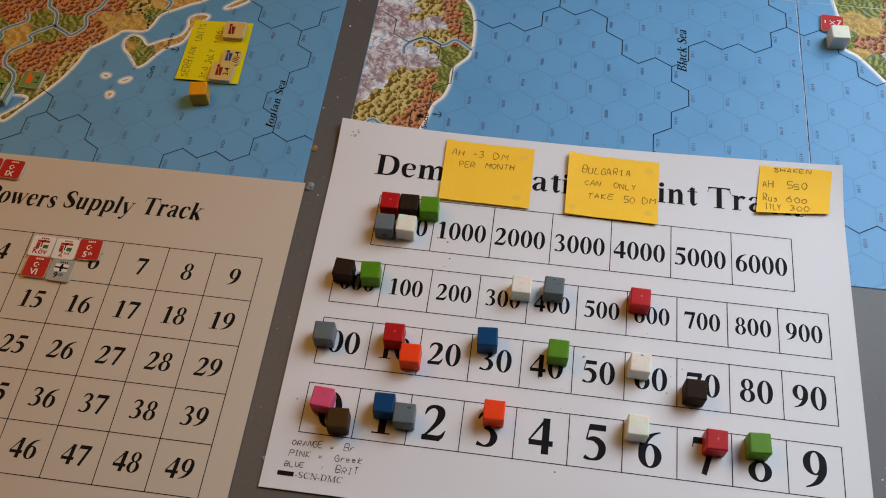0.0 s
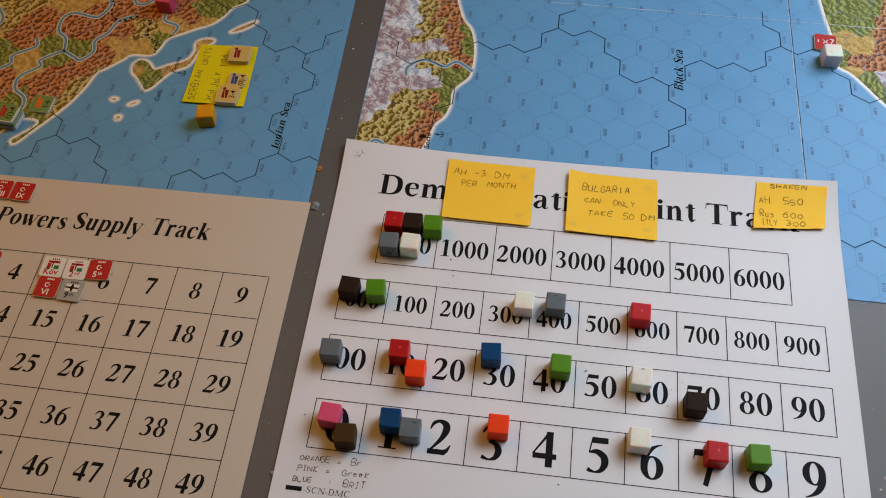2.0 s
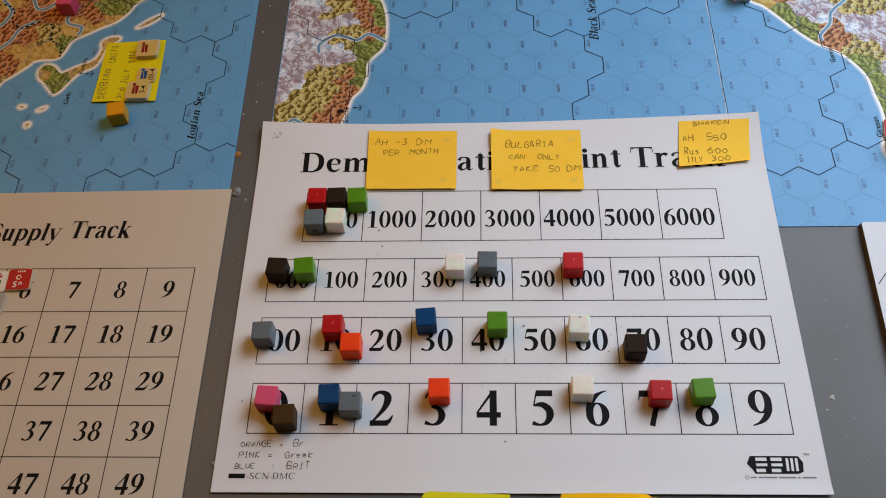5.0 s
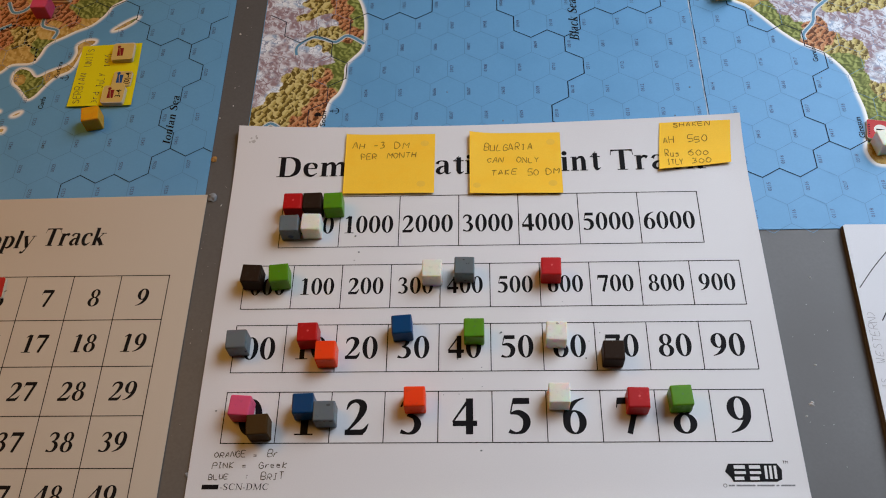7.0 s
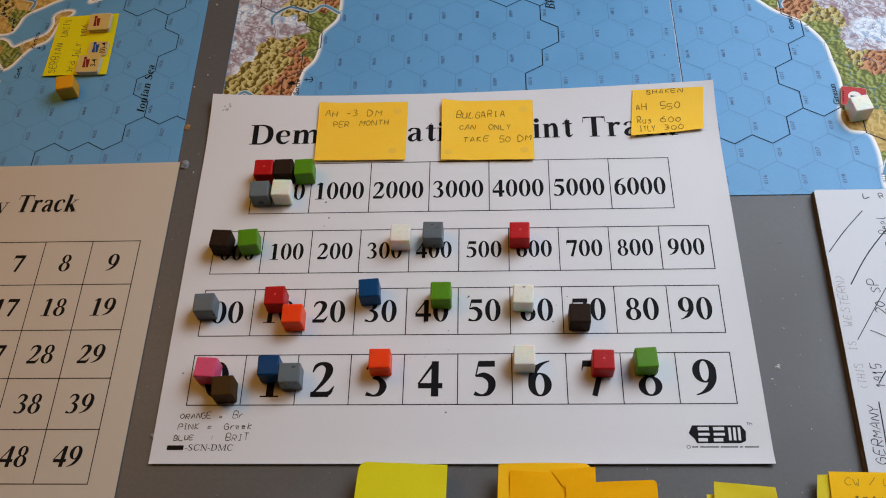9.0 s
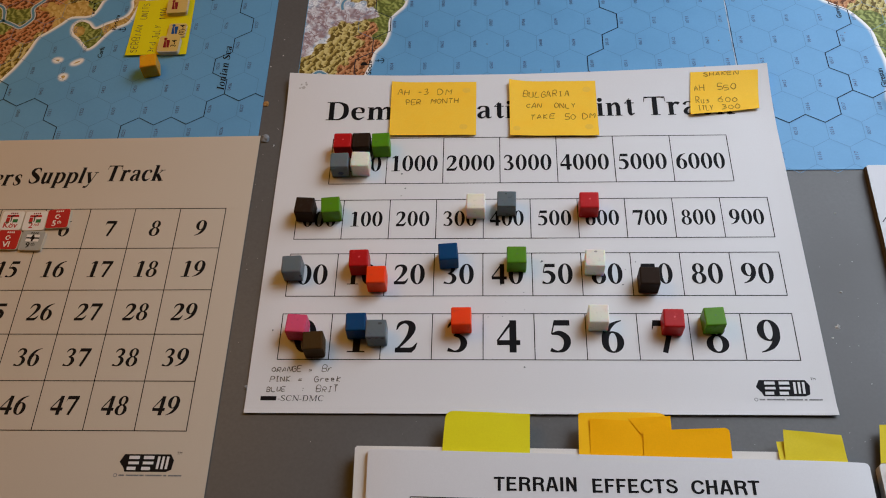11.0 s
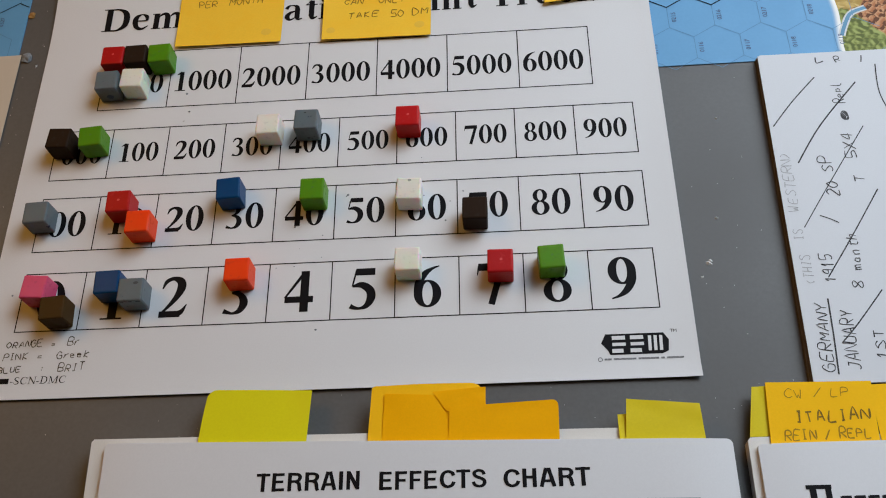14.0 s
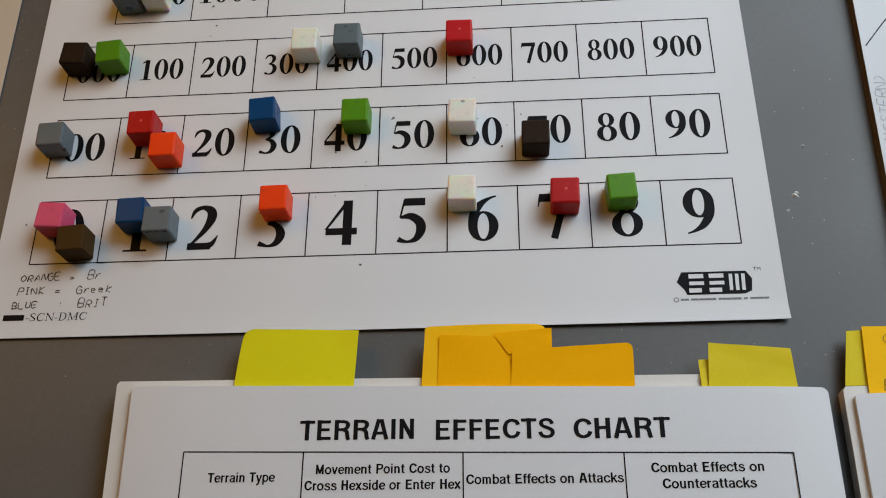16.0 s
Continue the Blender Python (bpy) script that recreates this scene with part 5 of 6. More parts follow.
# ---- cubes
def cube(x, y, turn, colour, label, z=0.0, size=0.0100):
    bm = box(size, size, size, 0.0007, 3)
    r = random.Random(int(x * 1e5) * 7 + int(y * 1e5))
    for v in bm.verts:
        v.co += Vector((r.uniform(-1, 1), r.uniform(-1, 1), 0)) * 0.00008
    ob = part("wooden_cube" if colour == "yellow" else "game_cube", bm, CUBE[colour], None)
    ob.name = "game_cube"
    ob.matrix_basis = pose(x, y, z, 0, 0, turn)
    tagged(ob, label, "cube", "game cubes")
    return ob


def cube_mark(ob, side, at, material, radius, name, flat=1.0, n=9):
    """A worn or inked spot on the top or the near side of a cube; at is measured from that face's middle."""
    r = random.Random(n)
    half = 0.0050
    ring = [(radius * math.cos(6.283 * k / n) * r.uniform(0.8, 1.1) + at[0], radius * flat * math.sin(6.283 * k / n) * r.uniform(0.8, 1.1) + at[1]) for k in range(n)]
    v = [(x, y, 2 * half + 0.00006) if side == "top" else (x, -half - 0.00012, half + y) for x, y in ring]
    me = bpy.data.meshes.new(name)
    me.from_pydata(v, [], [tuple(range(n))])
    me.materials.append(material)
    mark_ob = new(name, me)
    mark_ob.parent = ob


for x, y, turn, colour, spot in (
    (-0.1036, 0.0500, 0.5, "red", "above the printed 0"), (-0.0932, 0.0502, 1, "dark brown", "between a red and a green cube"), (-0.0822, 0.0500, 3, "green", "at the end of a row of three"),
    (-0.1043, 0.0362, 2, "grey", "with a blue stain"), (-0.0928, 0.0368, -2, "white", "covering the printed 0"), (-0.1207, 0.0062, -3, "dark brown", "at the corner of 000"),
    (-0.1066, 0.0063, 5, "green", "covering the printed 000"), (-0.0290, 0.0078, -1, "white", "above the printed 300"), (-0.0126, 0.0092, -1, "grey", "with a scratched side, above 400"),
    (0.0309, 0.0082, -1, "red", "above the printed 600"), (-0.0079, -0.0257, 0, "green", "covering the printed 40"), (0.0318, -0.0278, -3, "white", "with a chipped top, on 60"),
    (0.0583, -0.0382, -1, "dark brown", "covering the printed 70"), (-0.1235, -0.0307, 2, "grey", "at the corner of 00"), (-0.0890, -0.0272, 2, "red", "covering the printed 10"),
    (-0.0794, -0.0372, 1, "orange", "touching the red cube on 10"), (-0.0430, -0.0235, 4, "blue", "above the printed 30"), (-0.1174, -0.0650, -3, "pink", "covering the printed 0"),
    (-0.1082, -0.0744, 4, "brown", "touching the pink cube"), (-0.0878, -0.0642, 2, "blue", "covering the printed 1"), (-0.0776, -0.0680, 1, "grey", "scuffed, touching the blue cube"),
    (-0.0358, -0.0611, 1, "orange", "covering the printed 3"), (0.0315, -0.0597, -1, "white", "beside the printed 6"), (0.0676, -0.0622, -1, "red", "covering the printed 7"),
    (0.0873, -0.0613, 3, "green", "covering the printed 8"),
):
    ob = cube(x, y, turn, colour, f"{colour} plastic cube {spot}")
    if "blue stain" in spot:
        cube_mark(ob, "near", (0.0004, -0.0010), INKSPOT, 0.0018, "ink_stain", 0.8, 14)
    elif "scratched" in spot:
        for at, radius in (((0.0004, -0.0022), 0.0008), ((0.0018, -0.0024), 0.0005), ((0.0030, -0.0012), 0.0004)):
            cube_mark(ob, "near", at, NICK, radius, "scratch", 0.6)
        cube_mark(ob, "top", (-0.0004, 0.0030), NICK, 0.0006, "scratch", 0.4)
    elif "scuffed" in spot:
        for at, radius in (((-0.0030, 0.0040), 0.0010), ((0.0005, 0.0043), 0.0008), ((0.0034, 0.0041), 0.0011)):
            cube_mark(ob, "near", at, NICK, radius, "nick", 0.35)
        cube_mark(ob, "top", (0.0020, 0.0026), GREYMARK, 0.0012, "scuff", 0.6)
    elif "chipped" in spot:
        cube_mark(ob, "top", (0.0002, 0.0036), CHIP, 0.0009, "chip", 0.7)
    elif colour == "red" or colour == "green":
        cube_mark(ob, "top", (0.0003, 0.0004), CUBE_PIT[colour], 0.0006, "moulding_pit", 1.0, 10)
cube(-0.2268, 0.1132, 11, "yellow", "small yellow cube on the map touching the lemon note", MAP_TOP)
cube(-0.2780, 0.2042, -2, "pink", "small pink cube on the brown land of the map", MAP_TOP, 0.0102)
cube(0.2143, 0.0858, 10, "white", "small white cube by a red counter on the coast", MAP_TOP, 0.0100)
cube(0.1456, 0.2050, 3, "white", "small white cube by a red counter on the sea", MAP_TOP, 0.0104)


# ---- die-cut unit counters
def counter(x, y, turn, face, label, z=MAP_TOP, layers=1, size=0.0127, group="unit counters"):
    """Returns the counter and the pose of its face, on which marks are drawn."""
    t = thing("unit_counter", pose(x, y, z, 0, 0, turn), label, "game counter", group)
    r = random.Random(int(abs(x) * 1e5))
    for k in range(layers):
        bm = box(size, size, 0.0016, 0.0, 1)
        vert = [e for e in bm.edges if abs(e.verts[0].co.z - e.verts[1].co.z) > 0.001]
        bmesh.ops.bevel(bm, geom=vert, offset=0.0014, segments=4, affect="EDGES", profile=0.5)
        bmesh.ops.translate(bm, vec=(r.uniform(-1, 1) * 0.0006 * (layers > 1), r.uniform(-1, 1) * 0.0006 * (layers > 1), k * 0.00162), verts=bm.verts)
        part("card", bm, BARE if face is not C_GREEN else C_WHITE, t)
        if layers > 2 and k < layers - 1:
            lid = box(size - 0.0002, size - 0.0002, 0.0007, 0.0003, 1)
            bmesh.ops.translate(lid, vec=(0.0003 * (-1) ** k, -0.0003, (k + 1) * 0.00162 - 0.00045), verts=lid.verts)
            part("printed_face", lid, face, t)
    bm = box(size - 0.0003, size - 0.0003, 0.00006, 0.0, 1)
    vert = [e for e in bm.edges if abs(e.verts[0].co.z - e.verts[1].co.z) > 0.00003]
    bmesh.ops.bevel(bm, geom=vert, offset=0.0013, segments=4, affect="EDGES", profile=0.5)
    bmesh.ops.translate(bm, vec=(0, 0, layers * 0.00162 - 0.00002), verts=bm.verts)
    part("printed_face", bm, face, t)
    return t, layers * 0.00162 + 0.00008


def mark(t, z, material, draw, name="printed_mark"):
    ink = Ink()
    draw(ink)
    me = bpy.data.meshes.new(name)
    me.from_pydata([(x, y, z) for x, y in ink.v], [], ink.f)
    me.materials.append(material)
    ob = new(name, me)
    ob.parent = t
    return ob


def flag_counter(x, y, turn, text, style):
    face, size = {"turk": (C_RED, "red"), "hung": (C_WHITE, "white"), "germ": (C_GREY, "grey")}[style]
    t, z = counter(x, y, turn, face, f"rounded {size} card unit counter marked {text}" if style != "turk" else f"rounded red card unit counter with crescent marked {text}", 0.0, 1, 0.0125)
    top = C_WHITE if style == "turk" else (P_MAROON if style == "hung" else INK)
    mark(t, z, top, lambda k: [k.line((-0.0016 + 0.0011 * i, 0.0047), (-0.0009 + 0.0011 * i, 0.0047), 0.0010) for i in range(4)])
    if style == "turk":
        mark(t, z, C_WHITE, lambda k: (k.ribbon([(*q, 0.0006) for q in spline([(0.0004, 0.0023), (-0.0010, 0.0022), (-0.0014, 0.0011), (-0.0008, 0.0001), (0.0004, 0.0001)])]), k.ring(0.0008, 0.0012, 0.0005, 0.0005, 0.0005, 0.0005, 5)))
    elif style == "hung":
        mark(t, z, C_RED, lambda k: (k.line((-0.0033, 0.0030), (0.0033, 0.0030), 0.0014), k.line((-0.0033, 0.0004), (-0.0012, 0.0004), 0.0034)))
        mark(t, z + 0.00003, INK, lambda k: (k.line((-0.0010, 0.0024), (0.0010, 0.0036), 0.0007), k.line((-0.0004, -0.0008), (-0.0004, 0.0022), 0.0006)))
        mark(t, z, P_GREEN, lambda k: (k.line((0.0006, -0.0002), (0.0034, -0.0002), 0.0022), k.line((-0.0033, -0.0012), (-0.0012, -0.0012), 0.0009)))
    else:
        mark(t, z, C_WHITE, lambda k: k.line((-0.0036, 0.0015), (0.0036, 0.0015), 0.0044))
        mark(t, z + 0.00003, INK, lambda k: (k.line((-0.0036, 0.0015), (0.0036, 0.0015), 0.0009), k.line((0, -0.0007), (0, 0.0037), 0.0011), k.ring(0, 0.0015, 0.0012, 0.0012, 0.0004, 0.0004)))
    def words(k):
        stem, tail = (text[:1], text[1:]) if text[0].isdigit() else (text, "")
        plain(k, stem, -0.0016 if tail else -0.0002, -0.0047, 0.0034, 0, 0.02, centre=True)
        plain(k, tail, 0.0000, -0.0034, 0.0020, 0, 0.012)

    mark(t, z, C_WHITE if style == "turk" else (C_RED if style == "hung" else INK), words, "printed_text")
    return t


flag_counter(-0.2835, 0.0026, 0, "Köv", "hung")
flag_counter(-0.2705, 0.0024, 1, "2nd", "hung")
flag_counter(-0.2579, 0.0038, 3, "5th", "turk")
flag_counter(-0.2822, -0.0098, -1, "VI", "turk")
flag_counter(-0.2688, -0.0104, -2, "9th", "germ")
flag_counter(-0.3182, 0.0490, -2, "IX", "turk")
flag_counter(-0.3312, 0.0492, 1, "XIII", "turk")
flag_counter(-0.3360, 0.0352, -1, "XI", "turk")
flag_counter(-0.3200, 0.0022, 2, "IV", "turk")


def map_counter(x, y, turn, face, text, badge, label, layers=1, z=MAP_TOP, size=0.0127, ink=INK):
    t, h = counter(x, y, turn, face, label, z, layers, size)
    mark(t, h, badge, lambda k: (k.line((-0.0034, 0.0014), (0.0030, 0.0014), 0.0036), k.ring(0.0040, 0.0026, 0.0011, 0.0011, 0.0011, 0.0011, 8)))
    mark(t, h + 0.00003, face, lambda k: k.line((-0.0034, 0.0010), (0.0028, 0.0022), 0.0003))
    mark(t, h, ink, lambda k: plain(k, text, 0, -0.0046, 0.0032, 0, 0.012, centre=True), "printed_text")
    return t


map_counter(-0.2198, 0.1661, 92, C_TAN, "", P_MAROON, "stacked tan card unit counters with a maroon badge", 2, MAP_TOP + 0.0005, 0.0130)
map_counter(-0.2169, 0.1460, 90, C_TAN, "(0)-4", C_BLUE, "tan card unit counter with a striped flag badge", 1, MAP_TOP + 0.0005, 0.0112)
map_counter(-0.2192, 0.1328, 90, C_TAN, "3-4", P_MAROON, "stacked tan card unit counters marked 3-4", 2, MAP_TOP + 0.0005, 0.0130)
map_counter(-0.3308, 0.1139, 88, C_GREEN, "1-6", P_ORANGE, "green card unit counter marked 1-6 near the coast", 1)
map_counter(-0.3455, 0.0997, 86, C_GREEN, "(1)-4", C_RED, "leaning stack of green card unit counters on the coast", 5)
counter(-0.3592, 0.0972, 84, P_GREEN, "stack of dark green card unit counters on the coast", MAP_TOP, 4)
t, h = counter(-0.2705, 0.2192, 90, C_BLUE, "dark blue card unit counter beside the pink cube", MAP_TOP, 2)
mark(t, h, C_WHITE, lambda k: (k.line((-0.003, 0), (0.003, 0), 0.0009), k.line((0, -0.003), (0, 0.003), 0.0009)))
t, h = counter(0.2150, 0.0970, 80, C_RED, "red card counter marked 1 under a white cube", MAP_TOP, 1, 0.0135)
mark(t, h, C_WHITE, lambda k: k.ring(0.0, -0.0005, 0.0036, 0.0036, 0.0036, 0.0036))
mark(t, h + 0.00003, INK, lambda k: (plain(k, "1", 0, -0.0030, 0.0048, 0, 0.02, centre=True), [k.line((-0.004 + 0.0016 * i, 0.0056), (-0.0032 + 0.0016 * i, 0.0056), 0.0008) for i in range(5)]))
t, h = counter(0.1447, 0.2203, -3, C_RED, "red card unit counter marked X 7 on the sea", MAP_TOP, 1, 0.0135)
mark(t, h, C_WHITE, lambda k: (k.line((-0.0016, -0.0012), (0.0016, 0.0020), 0.0005), k.line((-0.0016, 0.0020), (0.0016, -0.0012), 0.0005), plain(k, "7", 0.0040, -0.0010, 0.0040, 0, 0.015, centre=True), k.line((-0.0044, -0.0006), (-0.0044, 0.0018), 0.0007)))


# ---- the rule booklet with tabs
def booklet():
    book = t = thing("rule_booklet", pose(0.03, -0.27, DESK), "white paper rule booklet with curled pages and coloured tabs", "booklet", "booklets")
    part("page_block", local(slab([(-0.0775, -0.408), (0.1335, -0.412), (0.1270, -0.1283), (-0.0836, -0.1265)], DESK - 0.0032, 0.0046, 0.0001, 2, 24, None, (0.005, 0.005)), t), PAGES, t, "cream page block")
    part("inner_page", local(slab([(-0.0728, -0.408), (0.1370, -0.412), (0.1290, -0.1330), (-0.0778, -0.1286)], 0.0048, 0.0054, 0.0, 5, 24, None, (0.005, 0.005)), t), PAGES, t)

    def roll(u, v):
        return -0.0008 * (max(0, 0.08 - u) / 0.08) ** 2 - 0.0012 * (max(0, u - 0.9) / 0.1) ** 2

    cover = part("cover", local(slab([(-0.0725, -0.408), (0.1430, -0.412), (0.1445, -0.1338), (-0.0772, -0.1290)], 0.0062, 0.0078, 0.0, 3, 90, roll, (0.006, 0.009)), t), COVER, t, "white printed cover")
    t = cover
    z = 0.0079
    for word, x, y, length in (("TERRAIN", -0.0204, -0.1480, 0.0372), ("EFFECTS", 0.0223, -0.1485, 0.0377), ("CHART", 0.0652, -0.1488, 0.0302)):
        wide = length / serif(Ink(), word, 0, 0, 0.0064, book=SANS)
        for letter in word:
            head = Ink()
            x += serif(head, letter, x, y, 0.0064, wide=wide, light=0.83, book=SANS)
            head.done("printed_letter", INK, t, z, "bold black sans capital")
    xs = (-0.0570, -0.0186, 0.0314, 0.0805, 0.1309)
    slope = lambda x: -0.1510 - 0.016 * (x + 0.057)  # noqa: E731
    rules = [((xs[0], slope(xs[0])), (xs[-1], slope(xs[-1]))), ((xs[0] + 0.0004, -0.1685), (xs[-1] - 0.0003, -0.1715))] + [((x, slope(x)), (x, -0.30)) for x in xs]
    for a, b in rules:
        Ink().line(a, b, 0.0004).done("printed_rule", INK, t, z + 0.00001 * (a[0] == b[0]))
    for text, x, y, length in (("Terrain Type", -0.0378, -0.1607, 0.0213), ("Movement Point Cost to", 0.0064, -0.1586, 0.0420), ("Cross Hexside or Enter Hex", 0.0064, -0.1635, 0.0485), ("Combat Effects on Attacks", 0.0560, -0.1622, 0.0478),
                       ("Combat Effects on", 0.1050, -0.1594, 0.0338), ("Counterattacks", 0.1050, -0.1642, 0.0278)):
        words = Ink()
        serif(words, text, x, y, 0.0030, True, wide=length / serif(Ink(), text, 0, 0, 0.0030, book=SANS), light=0.92, book=SANS)
        words.done("printed_text", INK, t, z)
    book.matrix_basis = Matrix.Translation((0, -0.0008, 0.0032)) @ book.matrix_basis


booklet()


def tab(corners, z0, z1, material, label, seed=1, bow=0.0, group="tab notes", rounded=(0, 0)):
    """A sticky tab whose far edge stands at z0, the near one at z1."""
    cx, cy = sum(p[0] for p in corners) / 4, sum(p[1] for p in corners) / 4
    t = thing("sticky_tab", pose(cx, cy, min(z0, z1)), label, "sticky note", group)

    def rise(u, v):
        return z1 + (z0 - z1) * v + (bow * math.sin(math.pi * u) + 0.0004 * noise.noise((u * 3 + seed, v * 2, 0))) * v

    part("paper", local(slab(corners, 0, 0.00012, 0.0, seed, 24, rise, rounded), t), material, t)
    return t


tab([(-0.0437, -0.1336), (-0.0040, -0.1346), (-0.0034, -0.1111), (-0.0425, -0.1096)], 0.007, 0.0095, LEMON, "bright lemon sticky tab jutting from the booklet", 3, rounded=(0.10, 0))
tab([(0.0180, -0.1336), (0.0460, -0.1341), (0.0590, -0.1106), (0.0189, -0.1106)], 0.0074, 0.0092, TAB_AMBER, "amber sticky tab behind other tabs", 5, 0.001, rounded=(0.04, 0.10))
tab([(0.0232, -0.1336), (0.0466, -0.1341), (0.0480, -0.1156), (0.0238, -0.1141)], 0.0088, 0.00935, ORANGE_TAB, "orange sticky tab with a loose corner", 7, 0.0006)
tab([(0.0463, -0.1214), (0.0603, -0.1211), (0.0605, -0.1128), (0.0412, -0.1141)], 0.0095, 0.0094, ORANGE_TAB, "folded orange sticky tab end", 8)
tab([(0.0467, -0.1341), (0.0857, -0.1346), (0.0862, -0.1184), (0.0475, -0.1201)], 0.0098, 0.0095, ORANGE_TAB, "deep orange sticky tab over the others", 9, rounded=(0, 0.06))
tab([(0.1065, -0.1341), (0.1150, -0.1341), (0.1150, -0.1238), (0.1066, -0.1242)], 0.0079, 0.0092, OLIVE_TAB, "olive yellow sticky tab under another", 11)
tab([(0.1085, -0.1344), (0.1358, -0.1351), (0.1352, -0.1216), (0.1100, -0.1191)], 0.0096, 0.00945, OLIVE_TAB, "olive yellow curling sticky tab", 13, 0.0)


# ---- the handwritten pad and the booklet in front of it
def pad():
    t = thing("notepad", pose(0.28, -0.04, DESK), "white handwritten notepad with a brown edge darkened for shade", "notepad")
    # the two lower layers are coloured dark brown for the shadow along the edge
    for k, (dx, dz) in enumerate(((-0.0006, 0.0012), (-0.0002, 0.0022), (0.0003, 0.0031))):
        z0 = DESK if k == 0 else (0.0013, 0.0023)[k - 1]
        part("paper_layer", local(slab([(0.1775 + dx, -0.1140), (0.40, -0.1140), (0.40, 0.0338), (0.1821 + dx, 0.0345 - dx * 0.3)], z0, dz, 0.0002, k, 10), t), EDGE_SHADE if k < 2 else PAD, t)
    part("top_sheet", local(slab([(0.1775, -0.1140), (0.40, -0.1140), (0.40, 0.0332), (0.1814, 0.0338)], 0.0032, 0.0034, 0.0, 4, 10), t), PAD, t, "white written top sheet")
    z = 0.00348
    def slip(x, y):
        return x - 0.0015 + 0.018 * y, y + 0.0008 - 0.014 * y

    for w, *pts in ((0.0005, (0.1835, -0.0037), (0.1930, 0.0085), (0.2040, 0.0206)), (0.0006, (0.1906, -0.0222), (0.2022, -0.0043), (0.2203, 0.0171)),
                    (0.0004, (0.1882, -0.0520), (0.2007, -0.0330), (0.2192, -0.0055)), (0.0004, (0.1949, -0.0469), (0.1985, -0.0486), (0.2016, -0.0505)),
                    (0.0006, (0.1917, -0.0828), (0.1912, -0.0980), (0.1904, -0.1130)), (0.0005, (0.1939, -0.1007), (0.2007, -0.0935), (0.2120, -0.0800)),
                    (0.0005, (0.1935, -0.0740), (0.2056, -0.0564), (0.2190, -0.0360)), (0.0005, (0.2061, 0.0311), (0.2062, 0.0281), (0.2091, 0.0289)),
                    (0.0005, (0.2252, 0.0310), (0.2249, 0.0292), (0.2245, 0.0274)), (0.0005, (0.2300, 0.0260), (0.2290, 0.0100), (0.2330, -0.0060))):
        Ink().ribbon([(*q, w) for q in spline([slip(*q) for q in pts])]).done("pen_stroke", PEN, t, z)
    blot = Ink()
    for k in range(5):
        blot.ring(0.2113 + 0.0002 * k, 0.0010 - 0.0003 * k, 0.0016 - 0.0002 * k, 0.0024 - 0.0003 * k, 0.0005, 0.0005, 14)
    blot.done("pen_blot", PEN, t, z, "scribbled-over figure")
    for text, x, y, h, rot, length, shade in (
        ("WESTERN)", 0.1875, -0.0449, 0.0042, 88, 0.0285, FAINT), ("IS", 0.1872, -0.0573, 0.0036, 90, 0.0050, FAINT), ("(THIS", 0.1882, -0.0767, 0.0040, 89, 0.0130, FAINT),
        ("GERMANY", 0.1893, -0.1120, 0.0046, 86, 0.0278, PEN), ("1915", 0.1960, -0.0761, 0.0052, 88, 0.0125, PEN), ("20", 0.2040, -0.0382, 0.0050, 90, 0.0072, PEN), ("SP", 0.2040, -0.0270, 0.0050, 93, 0.0085, PEN),
        ("Repl", 0.2146, 0.0064, 0.0046, 92, 0.0120, PEN), ("JANUARY", 0.1985, -0.1112, 0.0050, 87, 0.0238, PEN), ("5X4", 0.2142, -0.0208, 0.0046, 89, 0.0130, PEN), ("8", 0.2056, -0.0790, 0.0042, 88, 0.0040, PEN),
        ("month", 0.2064, -0.0712, 0.0040, 88, 0.0160, PEN), ("1ST", 0.2085, -0.1080, 0.0044, 86, 0.0130, PEN), ("T", 0.2150, -0.0325, 0.0036, 90, 0.0040, PEN), ("R", 0.2145, 0.0278, 0.0036, 20, 0.0, PEN),
    ):
        written(Ink(), text, *slip(x, y), h, 0.00042 if shade is PEN else 0.00034, rot, 0.9, 1.4, len(text) + int(y * 1e4), length).done("handwriting", shade, t, z)


pad()


def second_booklet():
    t = thing("rule_booklet", pose(0.26, -0.25, DESK), "white stapled rule booklet with worn folded edge", "booklet", "booklets")
    part("page_block", local(slab([(0.1480, -0.410), (0.372, -0.410), (0.372, -0.1335), (0.1510, -0.1328)], DESK, 0.0044, 0.0001, 8, 24, None, (0.006, 0)), t), PAGES, t)
    part("cover", local(slab([(0.1515, -0.410), (0.374, -0.410), (0.374, -0.1362), (0.1537, -0.1358)], 0.0054, 0.0070, 0.0, 3, 40, lambda u, v: -0.0009 * (max(0, 0.08 - u) / 0.08) ** 2, (0.006, 0)), t), COVER, t, "white cover with dark lettering")
    k = Ink()
    for x, w in ((0.1690, 0.0022), (0.1740, 0.0020)):
        k.line((x, -0.1600), (x, -0.1512), w)
    k.line((0.1668, -0.1512), (0.1752, -0.1512), 0.0014).line((0.1672, -0.1596), (0.1745, -0.1596), 0.0014)
    for n in range(5):
        k.line((0.1785 + 0.0045 * n, -0.1600), (0.1785 + 0.0045 * n, -0.1545), 0.0020)
        k.line((0.1780 + 0.0045 * n, -0.1548), (0.1812 + 0.0045 * n, -0.1548), 0.0010)
    k.done("printed_title", INK, t, 0.0071, "dark blackletter title bars")


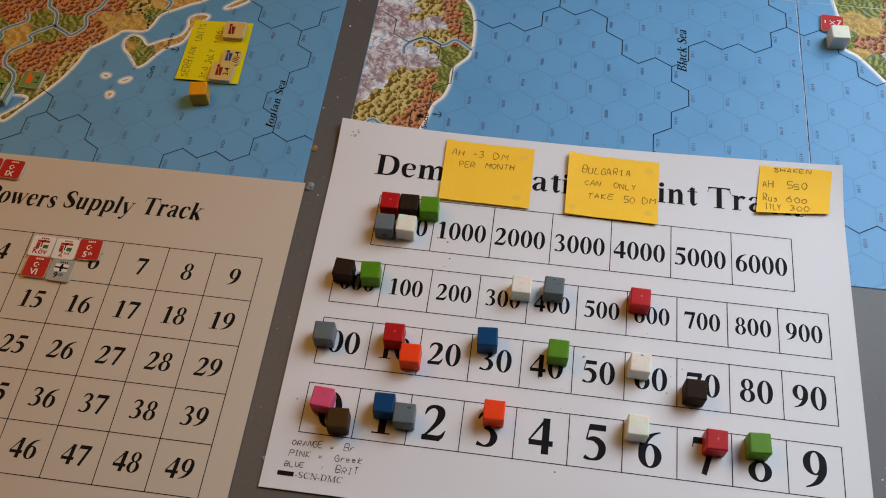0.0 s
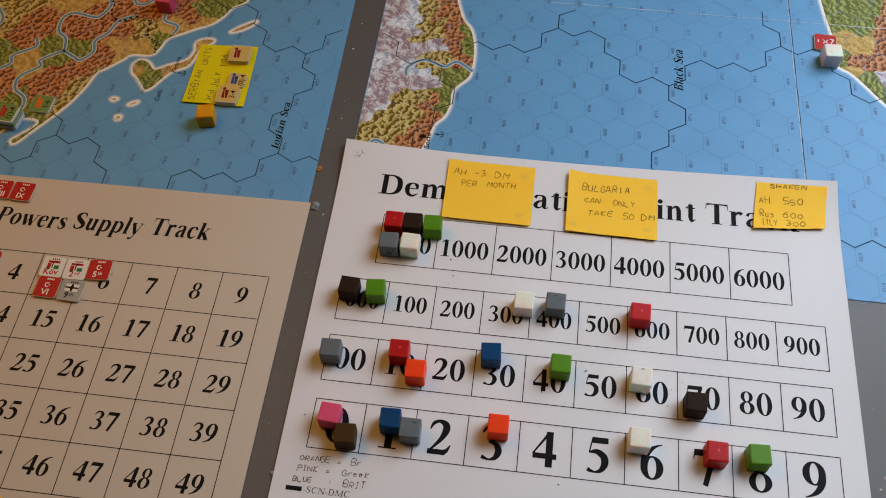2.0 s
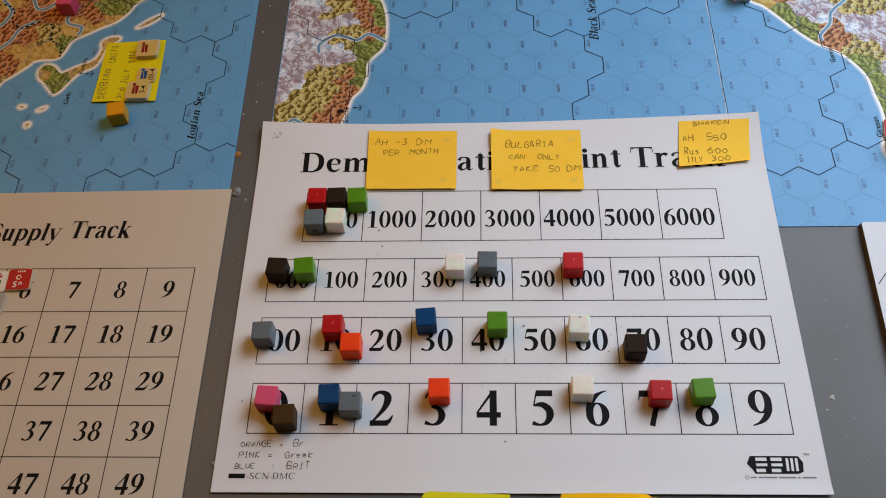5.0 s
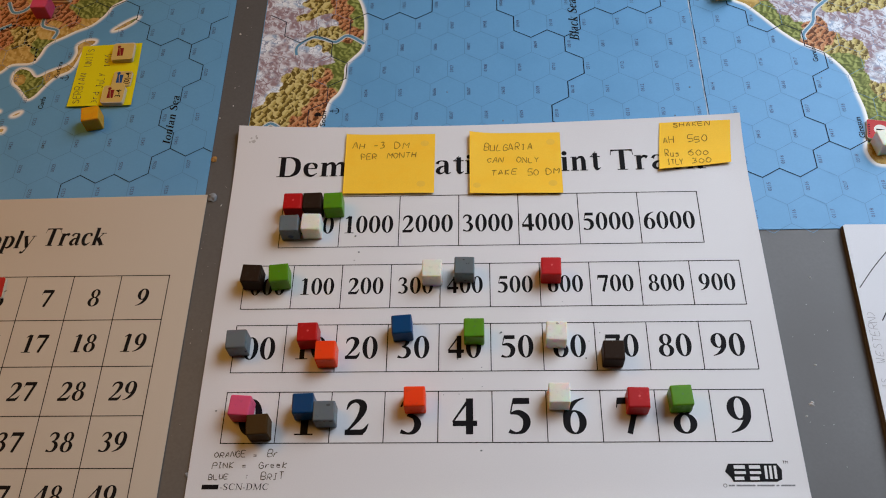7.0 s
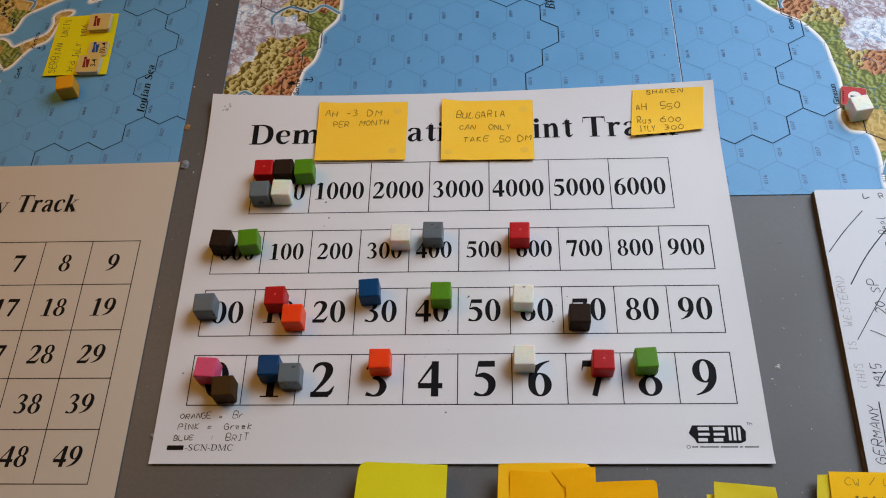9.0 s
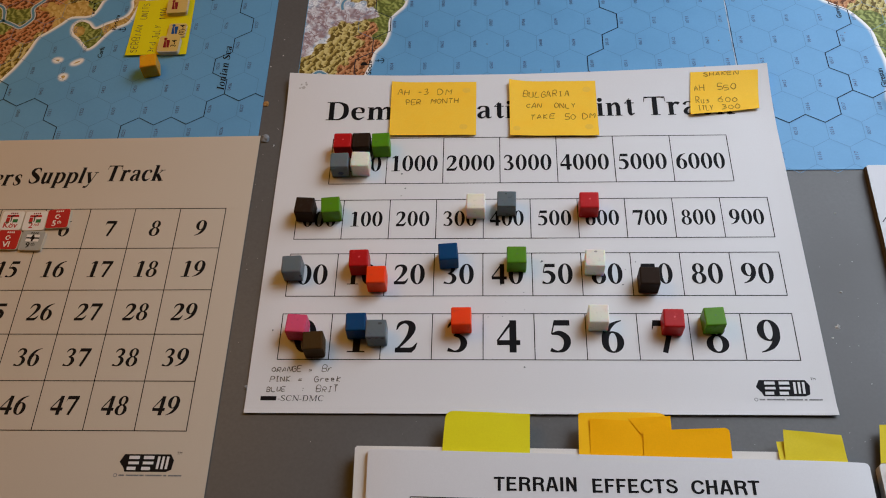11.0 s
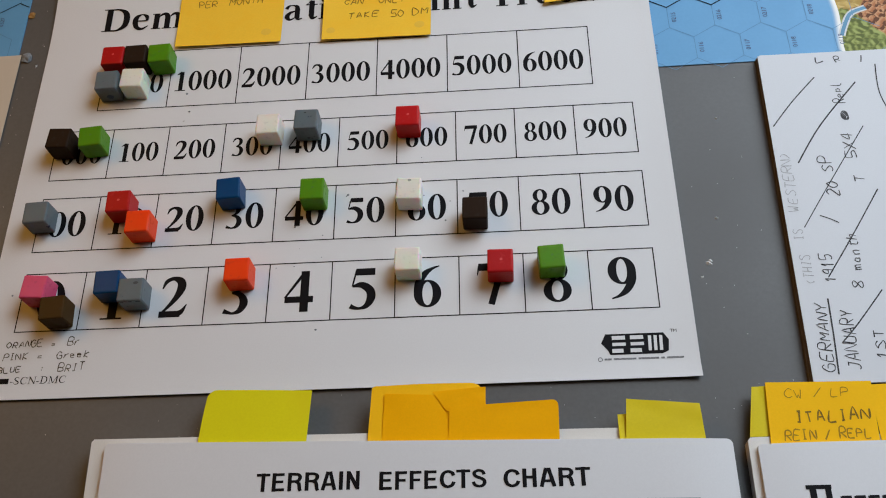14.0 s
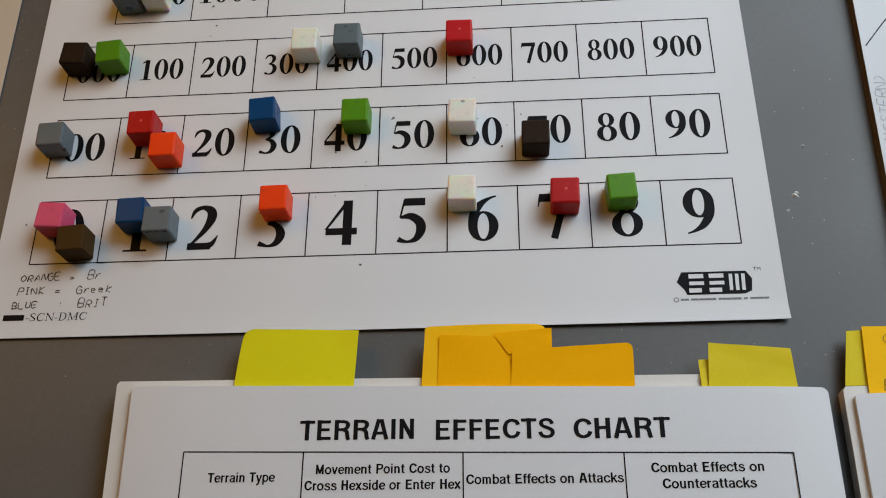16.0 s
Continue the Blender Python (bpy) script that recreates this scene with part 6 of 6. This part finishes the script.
second_booklet()
tab([(0.1520, -0.1326), (0.1640, -0.1326), (0.1640, -0.1142), (0.1553, -0.1145)], 0.0042, 0.0040, OLIVE_TAB, "olive yellow sticky tab behind an amber note", 21)
t = note([(0.1583, -0.1385), (0.1950, -0.1385), (0.1966, -0.1140), (0.1600, -0.1133)], 0.0051, TAB_AMBER, "amber sticky tab with pencilled reinforcement heading", [("CW / LP", 0.1660, -0.1195, 0.0036, 1, 0.0230)], (AMBERFADE, 0.00030), seed=61)
written(Ink(), "ITALIAN", 0.1680, -0.1285, 0.0042, 0.0006, 2, 0.95, 1.6, 5, 0.0265).done("handwriting", AMBERPEN, t, 0.0053, "pencil handwriting")
written(Ink(), "REIN / REPL", 0.1635, -0.1348, 0.0038, 0.0005, 1, 0.95, 1.4, 6, 0.0300).done("handwriting", AMBERFADE, t, 0.0053, "pencil handwriting")
tab([(0.1958, -0.1385), (0.2300, -0.1385), (0.2300, -0.1150), (0.1962, -0.1150)], 0.0042, 0.0048, TAB_AMBER, "amber sticky tab beside another", 25)


# ---- crumbs, tack and dirt
def crumbs():
    r = random.Random(12)
    v, f = [], []

    def chip(x, y, z, s):
        k = len(v)
        for a in range(5):
            v.append((x + s * math.cos(a * 1.26 + x * 99) * r.uniform(0.5, 1.2), y + s * math.sin(a * 1.26 + x * 99) * r.uniform(0.5, 1.2), z))
        v.append((x, y, z + s * r.uniform(0.5, 1.1)))
        f.extend((k + a, k + (a + 1) % 5, k + 5) for a in range(5))

    for x, y, s in ((0.1608, 0.0056, 0.0007), (0.1541, -0.0422, 0.0009), (0.1482, -0.0621, 0.0016), (0.1490, -0.0612, 0.0010), (0.1452, -0.0678, 0.0007), (-0.1508, 0.1825, 0.0009),
                    (-0.1477, 0.1253, 0.0006), (-0.1544, 0.1163, 0.0006), (-0.1452, 0.0551, 0.0008), (-0.1485, 0.1390, 0.0004), (0.1633, -0.0242, 0.0003), (0.1585, -0.0920, 0.0003), (-0.1490, 0.2050, 0.0005)):
        chip(x, y, DESK, s)
    for _ in range(60):
        x, y = r.choice(((r.uniform(0.145, 0.175), r.uniform(-0.12, 0.03)), (r.uniform(-0.152, -0.140), r.uniform(-0.1, 0.2)), (r.uniform(-0.15, 0.15), r.uniform(-0.126, -0.110))))
        chip(x, y, DESK, r.uniform(0.0001, 0.00022))
    ob = mesh_object("crumbs", v, f, CRUMB)
    tagged(ob, "small white crumbs scattered on the grey table", "crumbs", "", "stuff")
    v, f = [], []
    for x, y, z in ((0.1166, 0.1318, MAP_TOP), (0.1057, 0.1112, MAP_TOP), (0.0909, 0.1052, 0.0), (-0.0228, 0.1318, MAP_TOP), (0.0092, 0.1098, MAP_TOP), (0.0344, 0.1051, 0.0), (-0.0703, 0.0335, 0.0),
                    (-0.0679, 0.0235, 0.0), (0.1920, 0.1368, MAP_TOP), (-0.3224, 0.0754, MAP_TOP), (-0.0050, -0.0840, 0.0), (-0.1310, -0.0640, 0.0), (-0.0118, 0.2010, MAP_TOP)):
        chip(x, y, z + 0.0001, 0.0006)
    for x, y, s in ((0.0054, -0.0238, 0.0006), (0.0047, -0.0243, 0.0004), (0.0361, -0.0071, 0.0003), (0.0534, -0.0245, 0.0004), (0.0460, -0.0379, 0.0005), (-0.0160, -0.0379, 0.0005),
                    (-0.0044, -0.0425, 0.0004), (-0.0136, -0.0481, 0.0002), (-0.0043, -0.0525, 0.0003), (-0.0226, -0.0565, 0.0003), (-0.0153, -0.0562, 0.0004)):
        chip(x, y, 0.0001, s)
    ob = mesh_object("specks", v, f, TACK)
    tagged(ob, "tiny grey specks of dirt on maps and chart", "specks", "", "stuff")


crumbs()


def tack(x, y, s, material, name, label):
    bm = bmesh.new()
    bmesh.ops.create_icosphere(bm, subdivisions=3, radius=s)
    for p in bm.verts:
        p.co *= 1 + 0.35 * noise.noise(p.co * (1.4 / s) + Vector((x * 90, 0, 0)))
        p.co.z = max(p.co.z * 0.45, -s * 0.2) + s * 0.2
    ob = part(name, bm, material, None)
    ob.matrix_basis = pose(x, y, DESK)
    tagged(ob, label, name.replace("_", " "))


tack(-0.1505, 0.0600, 0.0026, TACK, "tack_blob", "grey lump of adhesive tack on the table")
tack(-0.1533, 0.0862, 0.0018, RUST, "brown_crumb", "brown crumb on the table between the maps")
tack(-0.1402, -0.0950, 0.0012, TACK, "tack_blob", "grey lump of adhesive tack under the chart corner")
